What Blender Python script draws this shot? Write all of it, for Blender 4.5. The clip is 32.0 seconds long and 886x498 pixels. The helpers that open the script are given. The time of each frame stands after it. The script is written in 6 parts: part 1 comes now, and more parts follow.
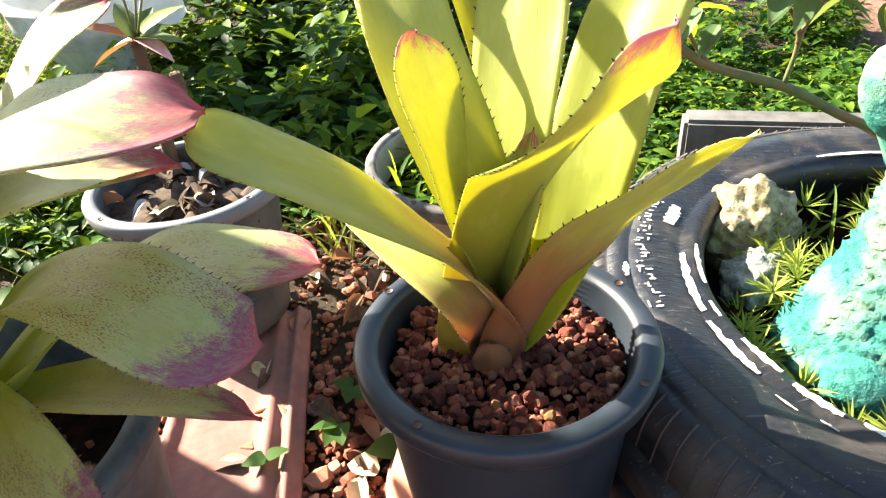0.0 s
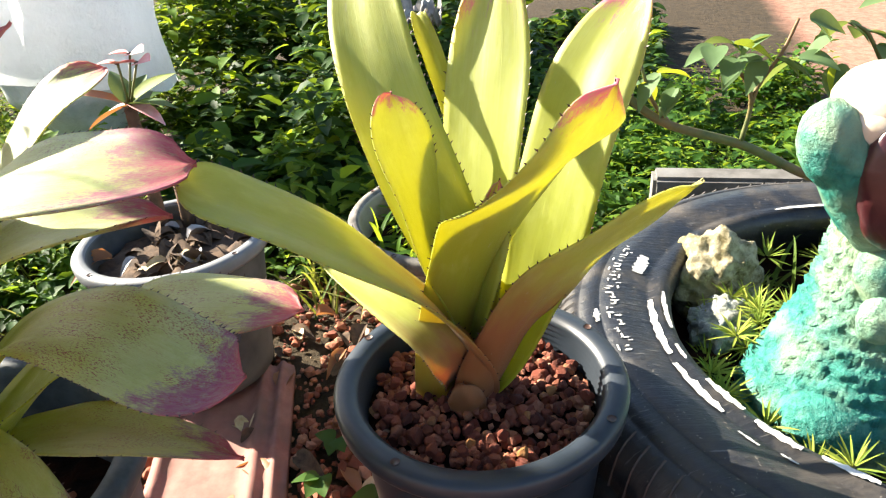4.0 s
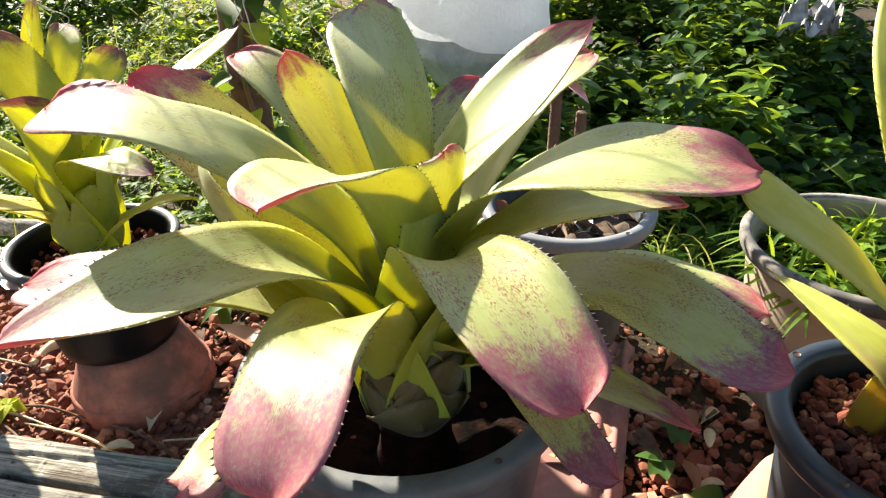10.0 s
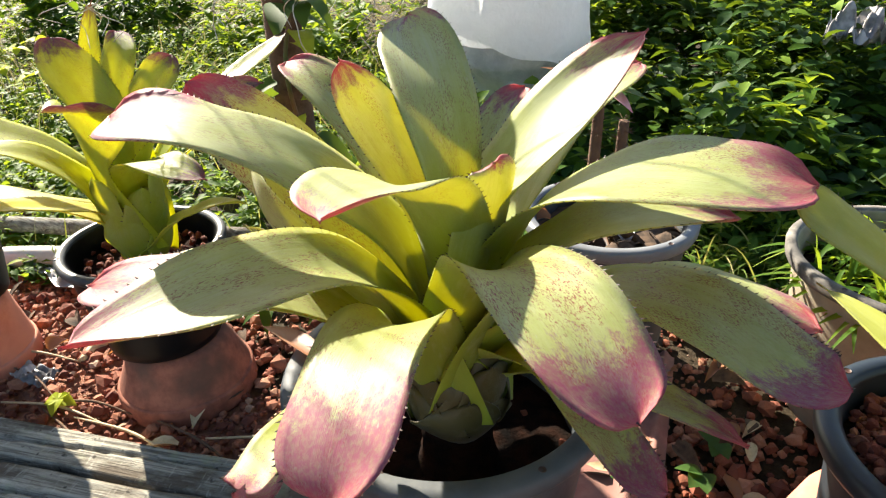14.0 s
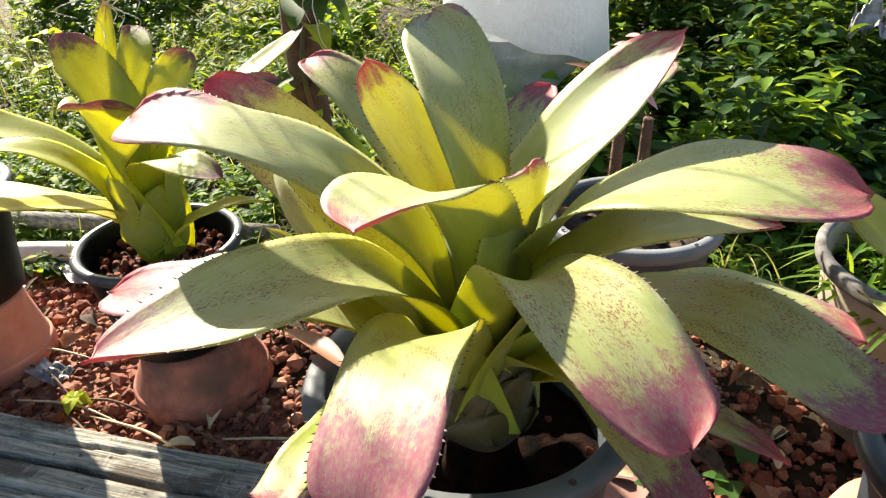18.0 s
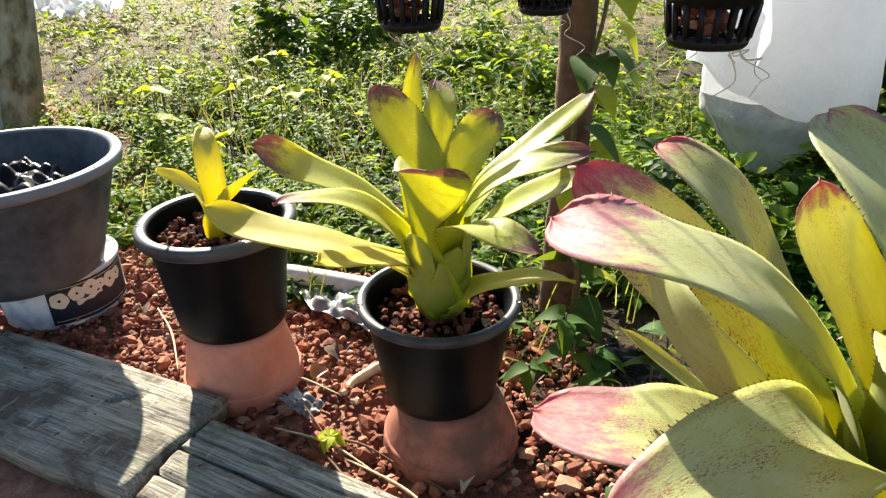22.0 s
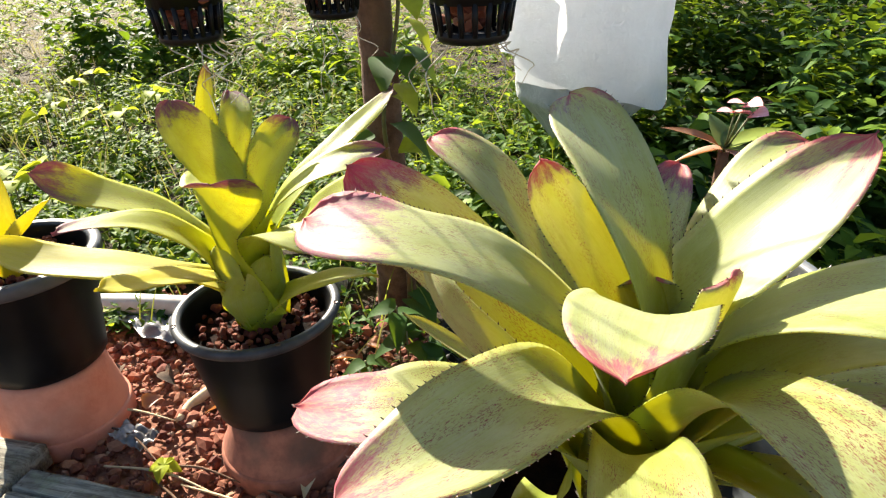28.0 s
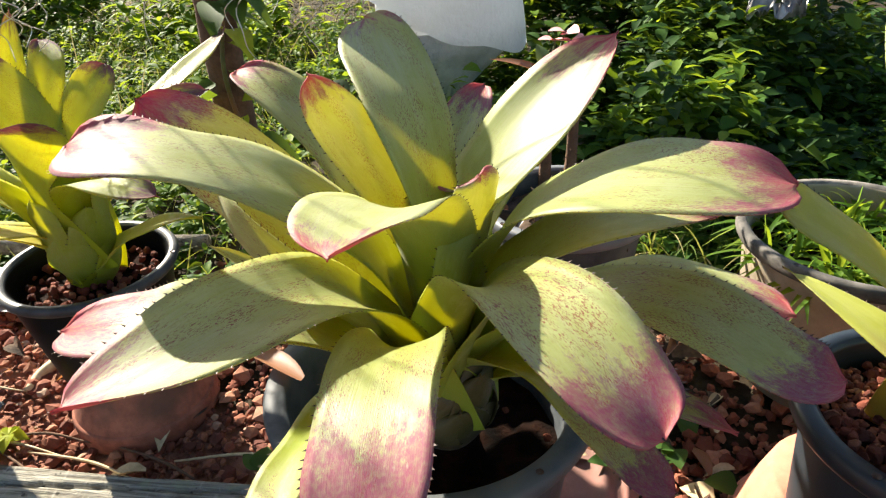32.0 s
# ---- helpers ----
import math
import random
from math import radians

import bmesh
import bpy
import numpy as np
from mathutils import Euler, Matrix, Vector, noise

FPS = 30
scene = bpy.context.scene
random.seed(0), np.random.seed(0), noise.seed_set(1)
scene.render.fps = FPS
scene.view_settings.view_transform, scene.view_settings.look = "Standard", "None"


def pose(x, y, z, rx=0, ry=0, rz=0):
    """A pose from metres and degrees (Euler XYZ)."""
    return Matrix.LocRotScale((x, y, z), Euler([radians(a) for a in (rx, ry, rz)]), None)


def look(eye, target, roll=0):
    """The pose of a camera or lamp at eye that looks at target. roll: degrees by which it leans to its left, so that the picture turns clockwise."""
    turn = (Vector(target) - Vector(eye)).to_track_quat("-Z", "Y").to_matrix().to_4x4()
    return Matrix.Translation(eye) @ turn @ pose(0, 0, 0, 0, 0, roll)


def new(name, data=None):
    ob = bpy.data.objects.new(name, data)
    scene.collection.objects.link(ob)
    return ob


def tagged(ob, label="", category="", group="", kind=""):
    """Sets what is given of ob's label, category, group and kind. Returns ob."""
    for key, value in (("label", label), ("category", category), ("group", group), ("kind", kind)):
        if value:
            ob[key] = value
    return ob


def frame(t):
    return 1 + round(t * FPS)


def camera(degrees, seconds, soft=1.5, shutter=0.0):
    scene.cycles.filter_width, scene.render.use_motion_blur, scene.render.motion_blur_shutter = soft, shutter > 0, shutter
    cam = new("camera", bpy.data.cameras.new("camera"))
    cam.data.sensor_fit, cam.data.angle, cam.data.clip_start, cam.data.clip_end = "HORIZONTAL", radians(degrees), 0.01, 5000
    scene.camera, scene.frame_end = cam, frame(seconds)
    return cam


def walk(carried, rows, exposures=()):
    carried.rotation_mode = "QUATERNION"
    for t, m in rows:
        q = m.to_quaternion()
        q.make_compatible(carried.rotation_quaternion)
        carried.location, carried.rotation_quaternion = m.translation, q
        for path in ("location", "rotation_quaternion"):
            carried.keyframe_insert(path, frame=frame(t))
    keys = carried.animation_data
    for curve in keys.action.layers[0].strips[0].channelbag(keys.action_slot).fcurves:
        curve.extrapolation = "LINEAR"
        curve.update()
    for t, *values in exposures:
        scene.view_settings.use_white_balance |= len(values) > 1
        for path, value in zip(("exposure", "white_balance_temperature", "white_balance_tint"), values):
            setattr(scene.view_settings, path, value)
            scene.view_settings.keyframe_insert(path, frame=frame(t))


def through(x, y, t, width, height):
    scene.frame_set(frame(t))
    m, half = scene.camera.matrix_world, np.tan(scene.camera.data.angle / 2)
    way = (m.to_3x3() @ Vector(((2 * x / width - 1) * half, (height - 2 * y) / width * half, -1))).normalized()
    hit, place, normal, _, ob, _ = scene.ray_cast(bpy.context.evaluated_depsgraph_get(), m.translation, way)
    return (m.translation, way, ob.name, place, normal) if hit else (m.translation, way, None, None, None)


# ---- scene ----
# ---------------------------------------------------------------- camera
cam = camera(66.6, 32.0, soft=1.25)
ROWS = [
    (0.0, 0.0414, 0.0625, 0.6351, 3.39, -33.82, -4.81),
    (0.5, 0.0520, 0.0619, 0.6368, 1.27, -30.47, -4.40),
    (1.0, 0.0553, 0.0504, 0.6391, 1.12, -28.85, -4.23),
    (1.5, 0.0553, 0.0405, 0.6394, 1.16, -28.75, -4.44),
    (2.0, 0.0530, 0.0370, 0.6379, 1.34, -29.41, -4.41),
    (2.5, 0.0517, 0.0367, 0.6357, 1.27, -29.22, -4.37),
    (3.0, 0.0518, 0.0355, 0.6374, 1.15, -29.24, -4.25),
    (3.5, 0.0506, 0.0322, 0.6402, 1.37, -28.73, -4.36),
    (5.5, 0.0498, 0.0286, 0.6382, 2.30, -28.53, -4.39),
    (6.0, 0.0234, 0.0219, 0.6444, 4.75, -28.99, -5.00),
    (6.5, -0.0234, 0.0112, 0.6636, 9.58, -29.06, -4.24),
    (7.0, -0.0557, -0.0027, 0.6699, 14.92, -29.55, -5.08),
    (7.5, -0.0789, -0.0159, 0.6688, 18.81, -29.84, -3.50),
    (8.0, -0.0966, -0.0264, 0.6736, 20.67, -30.12, -1.71),
    (8.5, -0.1027, -0.0332, 0.6780, 21.99, -29.51, -2.13),
    (9.0, -0.1090, -0.0399, 0.6766, 23.49, -29.70, -2.39),
    (9.5, -0.1107, -0.0486, 0.6793, 25.07, -29.52, -2.17),
    (10.0, -0.1097, -0.0513, 0.6807, 25.64, -29.38, -1.83),
    (10.5, -0.1092, -0.0531, 0.6825, 26.95, -29.30, -2.28),
    (11.0, -0.1087, -0.0573, 0.6844, 27.60, -29.12, -2.10),
    (11.5, -0.1104, -0.0582, 0.6853, 27.91, -29.13, -2.01),
    (12.0, -0.1156, -0.0552, 0.6849, 28.19, -29.23, -2.26),
    (12.5, -0.1197, -0.0560, 0.6850, 28.61, -29.50, -2.56),
    (13.0, -0.1170, -0.0578, 0.6868, 27.89, -29.39, -2.09),
    (13.5, -0.1195, -0.0603, 0.6875, 28.42, -29.20, -2.26),
    (14.0, -0.1205, -0.0609, 0.6873, 28.58, -28.95, -2.26),
    (14.5, -0.1215, -0.0575, 0.6852, 28.85, -29.10, -2.65),
    (16.5, -0.1251, -0.0529, 0.6850, 29.16, -29.05, -2.64),
    (17.0, -0.1252, -0.0503, 0.6854, 29.01, -29.21, -2.37),
    (17.5, -0.1283, -0.0489, 0.6874, 29.24, -29.34, -2.47),
    (18.0, -0.1434, -0.0505, 0.6891, 29.47, -29.60, -2.42),
    (18.5, -0.1757, -0.0550, 0.7029, 30.54, -30.30, -2.21),
    (19.0, -0.2229, -0.0683, 0.7127, 33.90, -30.32, -1.88),
    (19.5, -0.2686, -0.0787, 0.7242, 36.42, -29.40, -1.59),
    (20.0, -0.3001, -0.0876, 0.7256, 37.81, -28.90, -0.75),
    (20.5, -0.3287, -0.0963, 0.7263, 39.01, -28.68, -0.65),
    (21.0, -0.3332, -0.1024, 0.7334, 39.70, -28.21, -1.26),
    (21.5, -0.3482, -0.1088, 0.7348, 40.76, -28.04, -1.31),
    (22.0, -0.3609, -0.1135, 0.7376, 41.52, -27.38, -1.10),
    (22.5, -0.3685, -0.1181, 0.7387, 42.49, -27.51, -1.26),
    (23.0, -0.3699, -0.1172, 0.7401, 42.42, -27.19, -1.37),
    (23.5, -0.3697, -0.1176, 0.7401, 42.15, -27.19, -1.49),
    (24.0, -0.3627, -0.1118, 0.7433, 40.85, -26.93, -1.26),
    (24.5, -0.3625, -0.1129, 0.7432, 40.92, -27.21, -1.60),
    (26.5, -0.3416, -0.1074, 0.7416, 37.36, -26.92, -1.91),
    (27.0, -0.3306, -0.0973, 0.7424, 34.37, -27.17, -1.47),
    (27.5, -0.3058, -0.0863, 0.7416, 32.54, -27.49, -2.41),
    (28.0, -0.2762, -0.0764, 0.7427, 29.92, -27.70, -2.51),
    (28.5, -0.2493, -0.0659, 0.7365, 27.61, -28.52, -2.58),
    (29.0, -0.2295, -0.0600, 0.7337, 25.59, -28.95, -2.99),
    (29.5, -0.2113, -0.0534, 0.7293, 23.43, -29.34, -2.27),
    (30.0, -0.1980, -0.0567, 0.7235, 22.76, -29.66, -2.31),
    (30.5, -0.1861, -0.0593, 0.7215, 22.05, -30.16, -2.27),
    (31.0, -0.1745, -0.0588, 0.7139, 22.21, -30.42, -2.45),
    (31.5, -0.1676, -0.0585, 0.7085, 22.22, -30.90, -2.93),
    (32.0, -0.1642, -0.0606, 0.7088, 22.21, -30.93, -2.96),
]


def gaze(x, y, z, yaw, pitch, roll):
    """A pose from the eye, the turn to the left, the pitch and the lean."""
    yaw, pitch = radians(yaw), radians(pitch)
    ahead = Vector((-math.sin(yaw) * math.cos(pitch), math.cos(yaw) * math.cos(pitch), math.sin(pitch)))
    return look((x, y, z), Vector((x, y, z)) + ahead, roll)


EXPOSURES = [(0, 2.80), (3, 2.64), (6, 2.48), (9, 2.30), (12, 2.12), (28, 2.06), (32, 1.90)]
walk(cam, [(t, gaze(*row)) for t, *row in ROWS], EXPOSURES)

# ---------------------------------------------------------------- light
SUN_AZ, SUN_EL = 150.5, 29.0  # degrees: the way to the sun, from +x towards +y, and its height
world = bpy.data.worlds.new("world")
scene.world = world
world.use_nodes = True
wn = world.node_tree.nodes
sky = wn.new("ShaderNodeTexSky")
sky.sky_type, sky.sun_disc = "NISHITA", False
sky.sun_elevation, sky.sun_rotation = radians(SUN_EL), radians(90 - SUN_AZ)
world.node_tree.links.new(sky.outputs[0], wn["Background"].inputs[0])
wn["Background"].inputs[1].default_value = 0.058
sun = new("sun", bpy.data.lights.new("sun", "SUN"))
sun.data.energy, sun.data.angle, sun.data.color = 5.0, radians(0.6), (1.0, 0.91, 0.76)
to_sun = Vector((math.cos(radians(SUN_AZ)) * math.cos(radians(SUN_EL)), math.sin(radians(SUN_AZ)) * math.cos(radians(SUN_EL)), math.sin(radians(SUN_EL))))
sun.matrix_world = look(to_sun * 30, (0, 0, 0))


# ---------------------------------------------------------------- materials
class Mat:
    """A small node builder round one Principled shader."""

    def __init__(self, name, rough=0.6, metal=0.0, spec=0.5):
        self.m = bpy.data.materials.new(name)
        self.m.use_nodes = True
        self.n, self.l = self.m.node_tree.nodes, self.m.node_tree.links
        self.b = self.n["Principled BSDF"]
        self.b.inputs["Roughness"].default_value = rough
        self.b.inputs["Metallic"].default_value = metal
        self.b.inputs["Specular IOR Level"].default_value = spec
        self.out = self.n["Material Output"]

    def put(self, value, socket):
        if isinstance(value, bpy.types.NodeSocket):
            self.l.new(value, socket)
        elif isinstance(value, (tuple, list)) and len(value) == 3 and socket.type == "RGBA":
            socket.default_value = (*value, 1)
        else:
            socket.default_value = value

    def coord(self, kind="Object", scale=(1, 1, 1)):
        c, m = self.n.new("ShaderNodeTexCoord"), self.n.new("ShaderNodeMapping")
        m.inputs["Scale"].default_value = scale
        self.l.new(c.outputs[kind], m.inputs["Vector"])
        return m.outputs[0]

    def attr(self, name, out="Fac"):
        a = self.n.new("ShaderNodeAttribute")
        a.attribute_name = name
        return a.outputs[out]

    def noise(self, vec, scale, detail=4.0, rough=0.55, out="Fac"):
        t = self.n.new("ShaderNodeTexNoise")
        t.inputs["Scale"].default_value, t.inputs["Detail"].default_value, t.inputs["Roughness"].default_value = scale, detail, rough
        self.put(vec, t.inputs["Vector"])
        return t.outputs[out]

    def voronoi(self, vec, scale, feature="F1", out="Distance"):
        t = self.n.new("ShaderNodeTexVoronoi")
        t.feature = feature
        t.inputs["Scale"].default_value = scale
        self.put(vec, t.inputs["Vector"])
        return t.outputs[out]

    def ramp(self, fac, stops):
        r = self.n.new("ShaderNodeValToRGB")
        e = r.color_ramp.elements
        while len(e) < len(stops):
            e.new(0.5)
        for el, (p, c) in zip(e, stops):
            el.position = p
            el.color = (c, c, c, 1) if isinstance(c, (int, float)) else (*c, 1)
        self.put(fac, r.inputs[0])
        return r.outputs[0]

    def mix(self, fac, a, b, mode="MIX"):
        x = self.n.new("ShaderNodeMix")
        x.data_type, x.blend_type = "RGBA", mode
        self.put(fac, x.inputs[0])
        self.put(a, x.inputs[6])
        self.put(b, x.inputs[7])
        return x.outputs[2]

    def math(self, op, a, b=0.0, c=0.0):
        x = self.n.new("ShaderNodeMath")
        x.operation = op
        for s, v in zip(x.inputs, (a, b, c)):
            self.put(v, s)
        return x.outputs[0]

    def random(self):
        return self.n.new("ShaderNodeObjectInfo").outputs["Random"]

    def island(self):
        return self.n.new("ShaderNodeNewGeometry").outputs["Random Per Island"]

    def color(self, v):
        self.put(v, self.b.inputs["Base Color"])
        return self

    def rough(self, v):
        self.put(v, self.b.inputs["Roughness"])
        return self

    def bump(self, height, strength=0.3, distance=0.002):
        x = self.n.new("ShaderNodeBump")
        x.inputs["Strength"].default_value, x.inputs["Distance"].default_value = strength, distance
        self.put(height, x.inputs["Height"])
        self.put(x.outputs[0], self.b.inputs["Normal"])
        return self

    def translucent(self, colour, share):
        t, mix = self.n.new("ShaderNodeBsdfTranslucent"), self.n.new("ShaderNodeMixShader")
        self.put(colour, t.inputs[0])
        self.put(share, mix.inputs[0])
        self.l.new(self.b.outputs[0], mix.inputs[1])
        self.l.new(t.outputs[0], mix.inputs[2])
        self.l.new(mix.outputs[0], self.out.inputs["Surface"])
        return self


def leaf_material(name, base, mid, tip, blush_at, spots, share, through_colour, foot=(0.22, 0.10, 0.05), point=None, silver=0.72):
    """A bromeliad leaf: grain along the blade, silvery scurf, red flecks and a blushing tip. 'blade' holds the way along, across and a random number."""
    a = Mat(name, 0.45, spec=0.45)
    uvw = a.attr("blade", "Vector")
    sep = a.n.new("ShaderNodeSeparateXYZ")
    a.put(uvw, sep.inputs[0])
    s, v, rnd = sep.outputs

    def field(sx, sv, sr, scale, detail=4, rough=0.55):
        m = a.n.new("ShaderNodeMapping")
        m.inputs["Scale"].default_value = (sx, sv, sr)
        a.put(uvw, m.inputs["Vector"])
        return a.noise(m.outputs[0], scale, detail, rough)

    grain = field(3, 60, 40, 1.0, 5)
    patch = field(5, 2.0, 30, 1.0, 3)
    col = a.mix(a.ramp(a.math("ADD", s, a.math("MULTIPLY", a.math("SUBTRACT", patch, 0.5), 0.4)), [(0.25, 0.0), (0.68, 1.0)]), base, mid)
    col = a.mix(a.ramp(grain, [(0.35, 0.30), (0.65, 0.0)]), col, tuple(c * 0.78 for c in base))
    # soft mottling, lighter and darker
    col = a.mix(a.ramp(field(16, 3.2, 23, 1.0, 4, 0.6), [(0.36, 0.30), (0.52, 0.0)]), col, tuple(c * 0.66 for c in base))
    col = a.mix(a.ramp(field(11, 2.6, 19, 1.0, 4, 0.6), [(0.54, 0.0), (0.70, 0.45)]), col, tuple(min(0.85, c * 1.25 + 0.05) for c in mid))
    # silvery scurf in long wiped streaks, its white sheen put into the colour
    wipe = a.math("MULTIPLY", field(3.2, 1.1, 21, 1.0, 4, 0.6), 1.0)
    scurf = a.math("MULTIPLY", a.ramp(wipe, [(0.40, 0.0), (0.66, 1.0)]), a.ramp(field(2.5, 22, 13, 1.0, 3), [(0.30, 0.25), (0.62, 1.0)]))
    scurf = a.math("MULTIPLY", scurf, a.ramp(s, [(0.25, 0.0), (0.70, silver)]))
    col = a.mix(scurf, col, tuple(c * 0.6 + 0.27 for c in mid))
    sheath = 0.0
    if foot:
        sheath = a.ramp(a.math("SUBTRACT", a.attr("foot"), a.math("ADD", s, a.math("MULTIPLY", a.math("SUBTRACT", patch, 0.5), 0.3))), [(0.0, 0.0), (0.35, 0.85)])
        col = a.mix(sheath, col, foot)
    # flecks: thin streaks gathered in clusters over the outer half
    zone = a.ramp(field(6, 2.4, 17, 1.0, 3, 0.6), [(0.44, 0.0), (0.60, 1.0)])
    fleck = a.ramp(field(120, 52, 60, 1.0, 4, 0.7), [(0.53, 0.0), (0.60, 0.95)])
    along = a.ramp(s, [(0.26, 0.0), (0.52, 1.0)])
    amount = a.math("MULTIPLY", a.math("MULTIPLY", fleck, a.math("ADD", a.math("MULTIPLY", zone, 0.9), 0.08)), a.math("MULTIPLY", along, spots))
    amount = a.math("MULTIPLY", amount, a.attr("spots"))
    col = a.mix(a.math("MULTIPLY", amount, 0.85), col, (0.25, 0.055, 0.03))
    # blush at the tip, breaking up into specks along its edge
    edge = a.math("ADD", s, a.math("MULTIPLY", a.math("SUBTRACT", field(16, 3.4, 30, 1.0, 4, 0.6), 0.5), 0.34))
    edge = a.math("ADD", edge, a.math("MULTIPLY", a.math("SUBTRACT", field(110, 36, 30, 1.0, 5, 0.8), 0.5), 0.24))
    edge = a.math("ADD", edge, a.math("MULTIPLY", a.math("MULTIPLY", v, v), 0.04))
    edge = a.math("ADD", edge, a.math("MULTIPLY", a.attr("blush"), 0.3))
    blush = a.math("MULTIPLY", a.ramp(edge, [(blush_at - 0.04, 0.0), (blush_at + 0.08, 0.9)]), a.ramp(field(45, 9, 37, 1.0, 5, 0.7), [(0.34, 0.62), (0.58, 1.0)]))
    pink = a.mix(a.ramp(wipe, [(0.44, 0.0), (0.72, 0.5)]), tip, tuple(c * 0.8 + 0.09 for c in tip))
    pink = a.mix(a.ramp(a.math("ADD", s, a.math("MULTIPLY", a.math("SUBTRACT", patch, 0.5), 0.1)), [(0.90, 0.0), (0.985, 1.0)]), pink, point or tip)
    col = a.mix(blush, col, pink)
    scar = field(24, 8, 60, 1.1, 2)
    col = a.mix(a.ramp(scar, [(0.71, 0.0), (0.76, 0.5)]), col, (0.46, 0.44, 0.32))
    a.color(col)
    a.rough(a.math("ADD", a.ramp(grain, [(0.3, 0.38), (0.7, 0.56)]), a.math("MULTIPLY", blush, 0.16)))
    a.b.inputs["Sheen Weight"].default_value = 0.12
    a.b.inputs["Sheen Roughness"].default_value = 0.4
    a.bump(a.math("ADD", grain, a.math("MULTIPLY", patch, 1.5)), 0.25, 0.0012)
    through = a.mix(a.ramp(blush, [(0.0, 0.70), (0.5, 0.0)]), col, through_colour)
    through = a.mix(sheath, through, foot)
    through = a.mix(amount, through, (0.36, 0.08, 0.03))
    return a.translucent(through, share).m


M_LEAF_BIG = leaf_material("leaf_broad_blushing", (0.285, 0.355, 0.038), (0.41, 0.455, 0.18), (0.33, 0.045, 0.120), 0.95, 1.0, 0.42, (0.86, 0.78, 0.03), point=(0.52, 0.035, 0.10), silver=0.48)
M_LEAF_SLIM = leaf_material("leaf_slender_lime", (0.325, 0.375, 0.034), (0.395, 0.43, 0.085), (0.62, 0.10, 0.24), 0.975, 0.12, 0.42, (0.85, 0.77, 0.04), (0.33, 0.090, 0.05), silver=0.25)
M_LEAF_PURPLE = leaf_material("leaf_purple_tipped", (0.36, 0.46, 0.035), (0.42, 0.50, 0.07), (0.27, 0.035, 0.15), 0.93, 0.6, 0.58, (0.90, 0.82, 0.02), silver=0.38)
M_LEAF_YOUNG = leaf_material("leaf_young_yellow", (0.50, 0.46, 0.03), (0.62, 0.58, 0.06), (0.5, 0.20, 0.06), 1.4, 0.1, 0.48, (0.88, 0.78, 0.03), silver=0.45)
# olive sheath colour lowered to hold the deep shade under the rosette
M_LEAF_SHEATH_SHADED = leaf_material("leaf_sheath_olive_shaded", (0.052, 0.037, 0.009), (0.075, 0.058, 0.013), (0.3, 0.12, 0.08), 1.4, 0.2, 0.15, (0.5, 0.45, 0.03), silver=0.0)
M_LEAF_DRY = leaf_material("leaf_dry_brown", (0.30, 0.12, 0.04), (0.36, 0.14, 0.045), (0.34, 0.09, 0.03), 0.9, 0.3, 0.3, (0.45, 0.17, 0.04), silver=0.0)


def plain(name, c1, c2, rough=0.6, scale=30.0, bump=0.3, spec=0.5, dist=0.002, c3=None, scale2=4.0):
    a = Mat(name, rough, spec=spec)
    vec = a.coord()
    fine, broad = a.noise(vec, scale, 6, 0.65), a.noise(vec, scale2, 3)
    col = a.mix(a.ramp(fine, [(0.35, 0.0), (0.65, 1.0)]), c1, c2)
    if c3:
        col = a.mix(a.ramp(broad, [(0.45, 0.0), (0.65, 0.8)]), col, c3)
    a.color(col)
    if bump:
        a.bump(fine, bump, dist)
    return a.m


def varied(name, stops, rough=0.9, scale=60.0, island=False, spec=0.3):
    """A material that differs from piece to piece."""
    a = Mat(name, rough, spec=spec)
    col = a.ramp(a.island() if island else a.random(), stops)
    grain = a.noise(a.coord(), scale, 5, 0.7)
    a.color(a.mix(a.ramp(grain, [(0.3, 0.55), (0.7, 0.0)]), col, (0.05, 0.018, 0.010)))
    return a.bump(grain, 0.5, 0.003).m


def foliage(name, stops, share=0.3, through_colour=(0.35, 0.45, 0.02), rough=0.6):
    a = Mat(name, rough, spec=0.10)
    col = a.ramp(a.island(), stops)
    col = a.mix(a.ramp(a.noise(a.coord(), 45.0, 3), [(0.35, 0.0), (0.7, 0.35)]), col, (0.03, 0.06, 0.012))
    a.color(col)
    return a.translucent(a.mix(0.55, col, through_colour), share).m


M_BLACK = plain("black_plastic", (0.0022, 0.0025, 0.003), (0.005, 0.0055, 0.0065), 0.40, 18, 0.15, 0.16, 0.0006, (0.008, 0.0085, 0.0095), 9)
M_BLACK_RIM = plain("scuffed_black_plastic", (0.016, 0.018, 0.021), (0.042, 0.045, 0.050), 0.45, 30, 0.3, 0.3, 0.0008, (0.11, 0.11, 0.11), 10)
M_SLATE = plain("slate_grey_plastic", (0.010, 0.015, 0.021), (0.018, 0.024, 0.033), 0.42, 22, 0.15, 0.4, 0.0006, (0.030, 0.036, 0.043), 7)
M_GREY = plain("weathered_grey_plastic", (0.034, 0.040, 0.045), (0.078, 0.086, 0.092), 0.6, 26, 0.3, 0.25, 0.001, (0.13, 0.13, 0.118), 8)
M_GREY_RIM = plain("pale_grey_plastic", (0.11, 0.118, 0.128), (0.16, 0.168, 0.178), 0.5, 14, 0.2, 0.4, 0.001, (0.20, 0.205, 0.21), 5)
M_SCUFF = plain("chalky_black_plastic", (0.06, 0.055, 0.048), (0.26, 0.235, 0.20), 0.8, 40, 0.3, 0.3, 0.001, (0.03, 0.03, 0.03), 6)
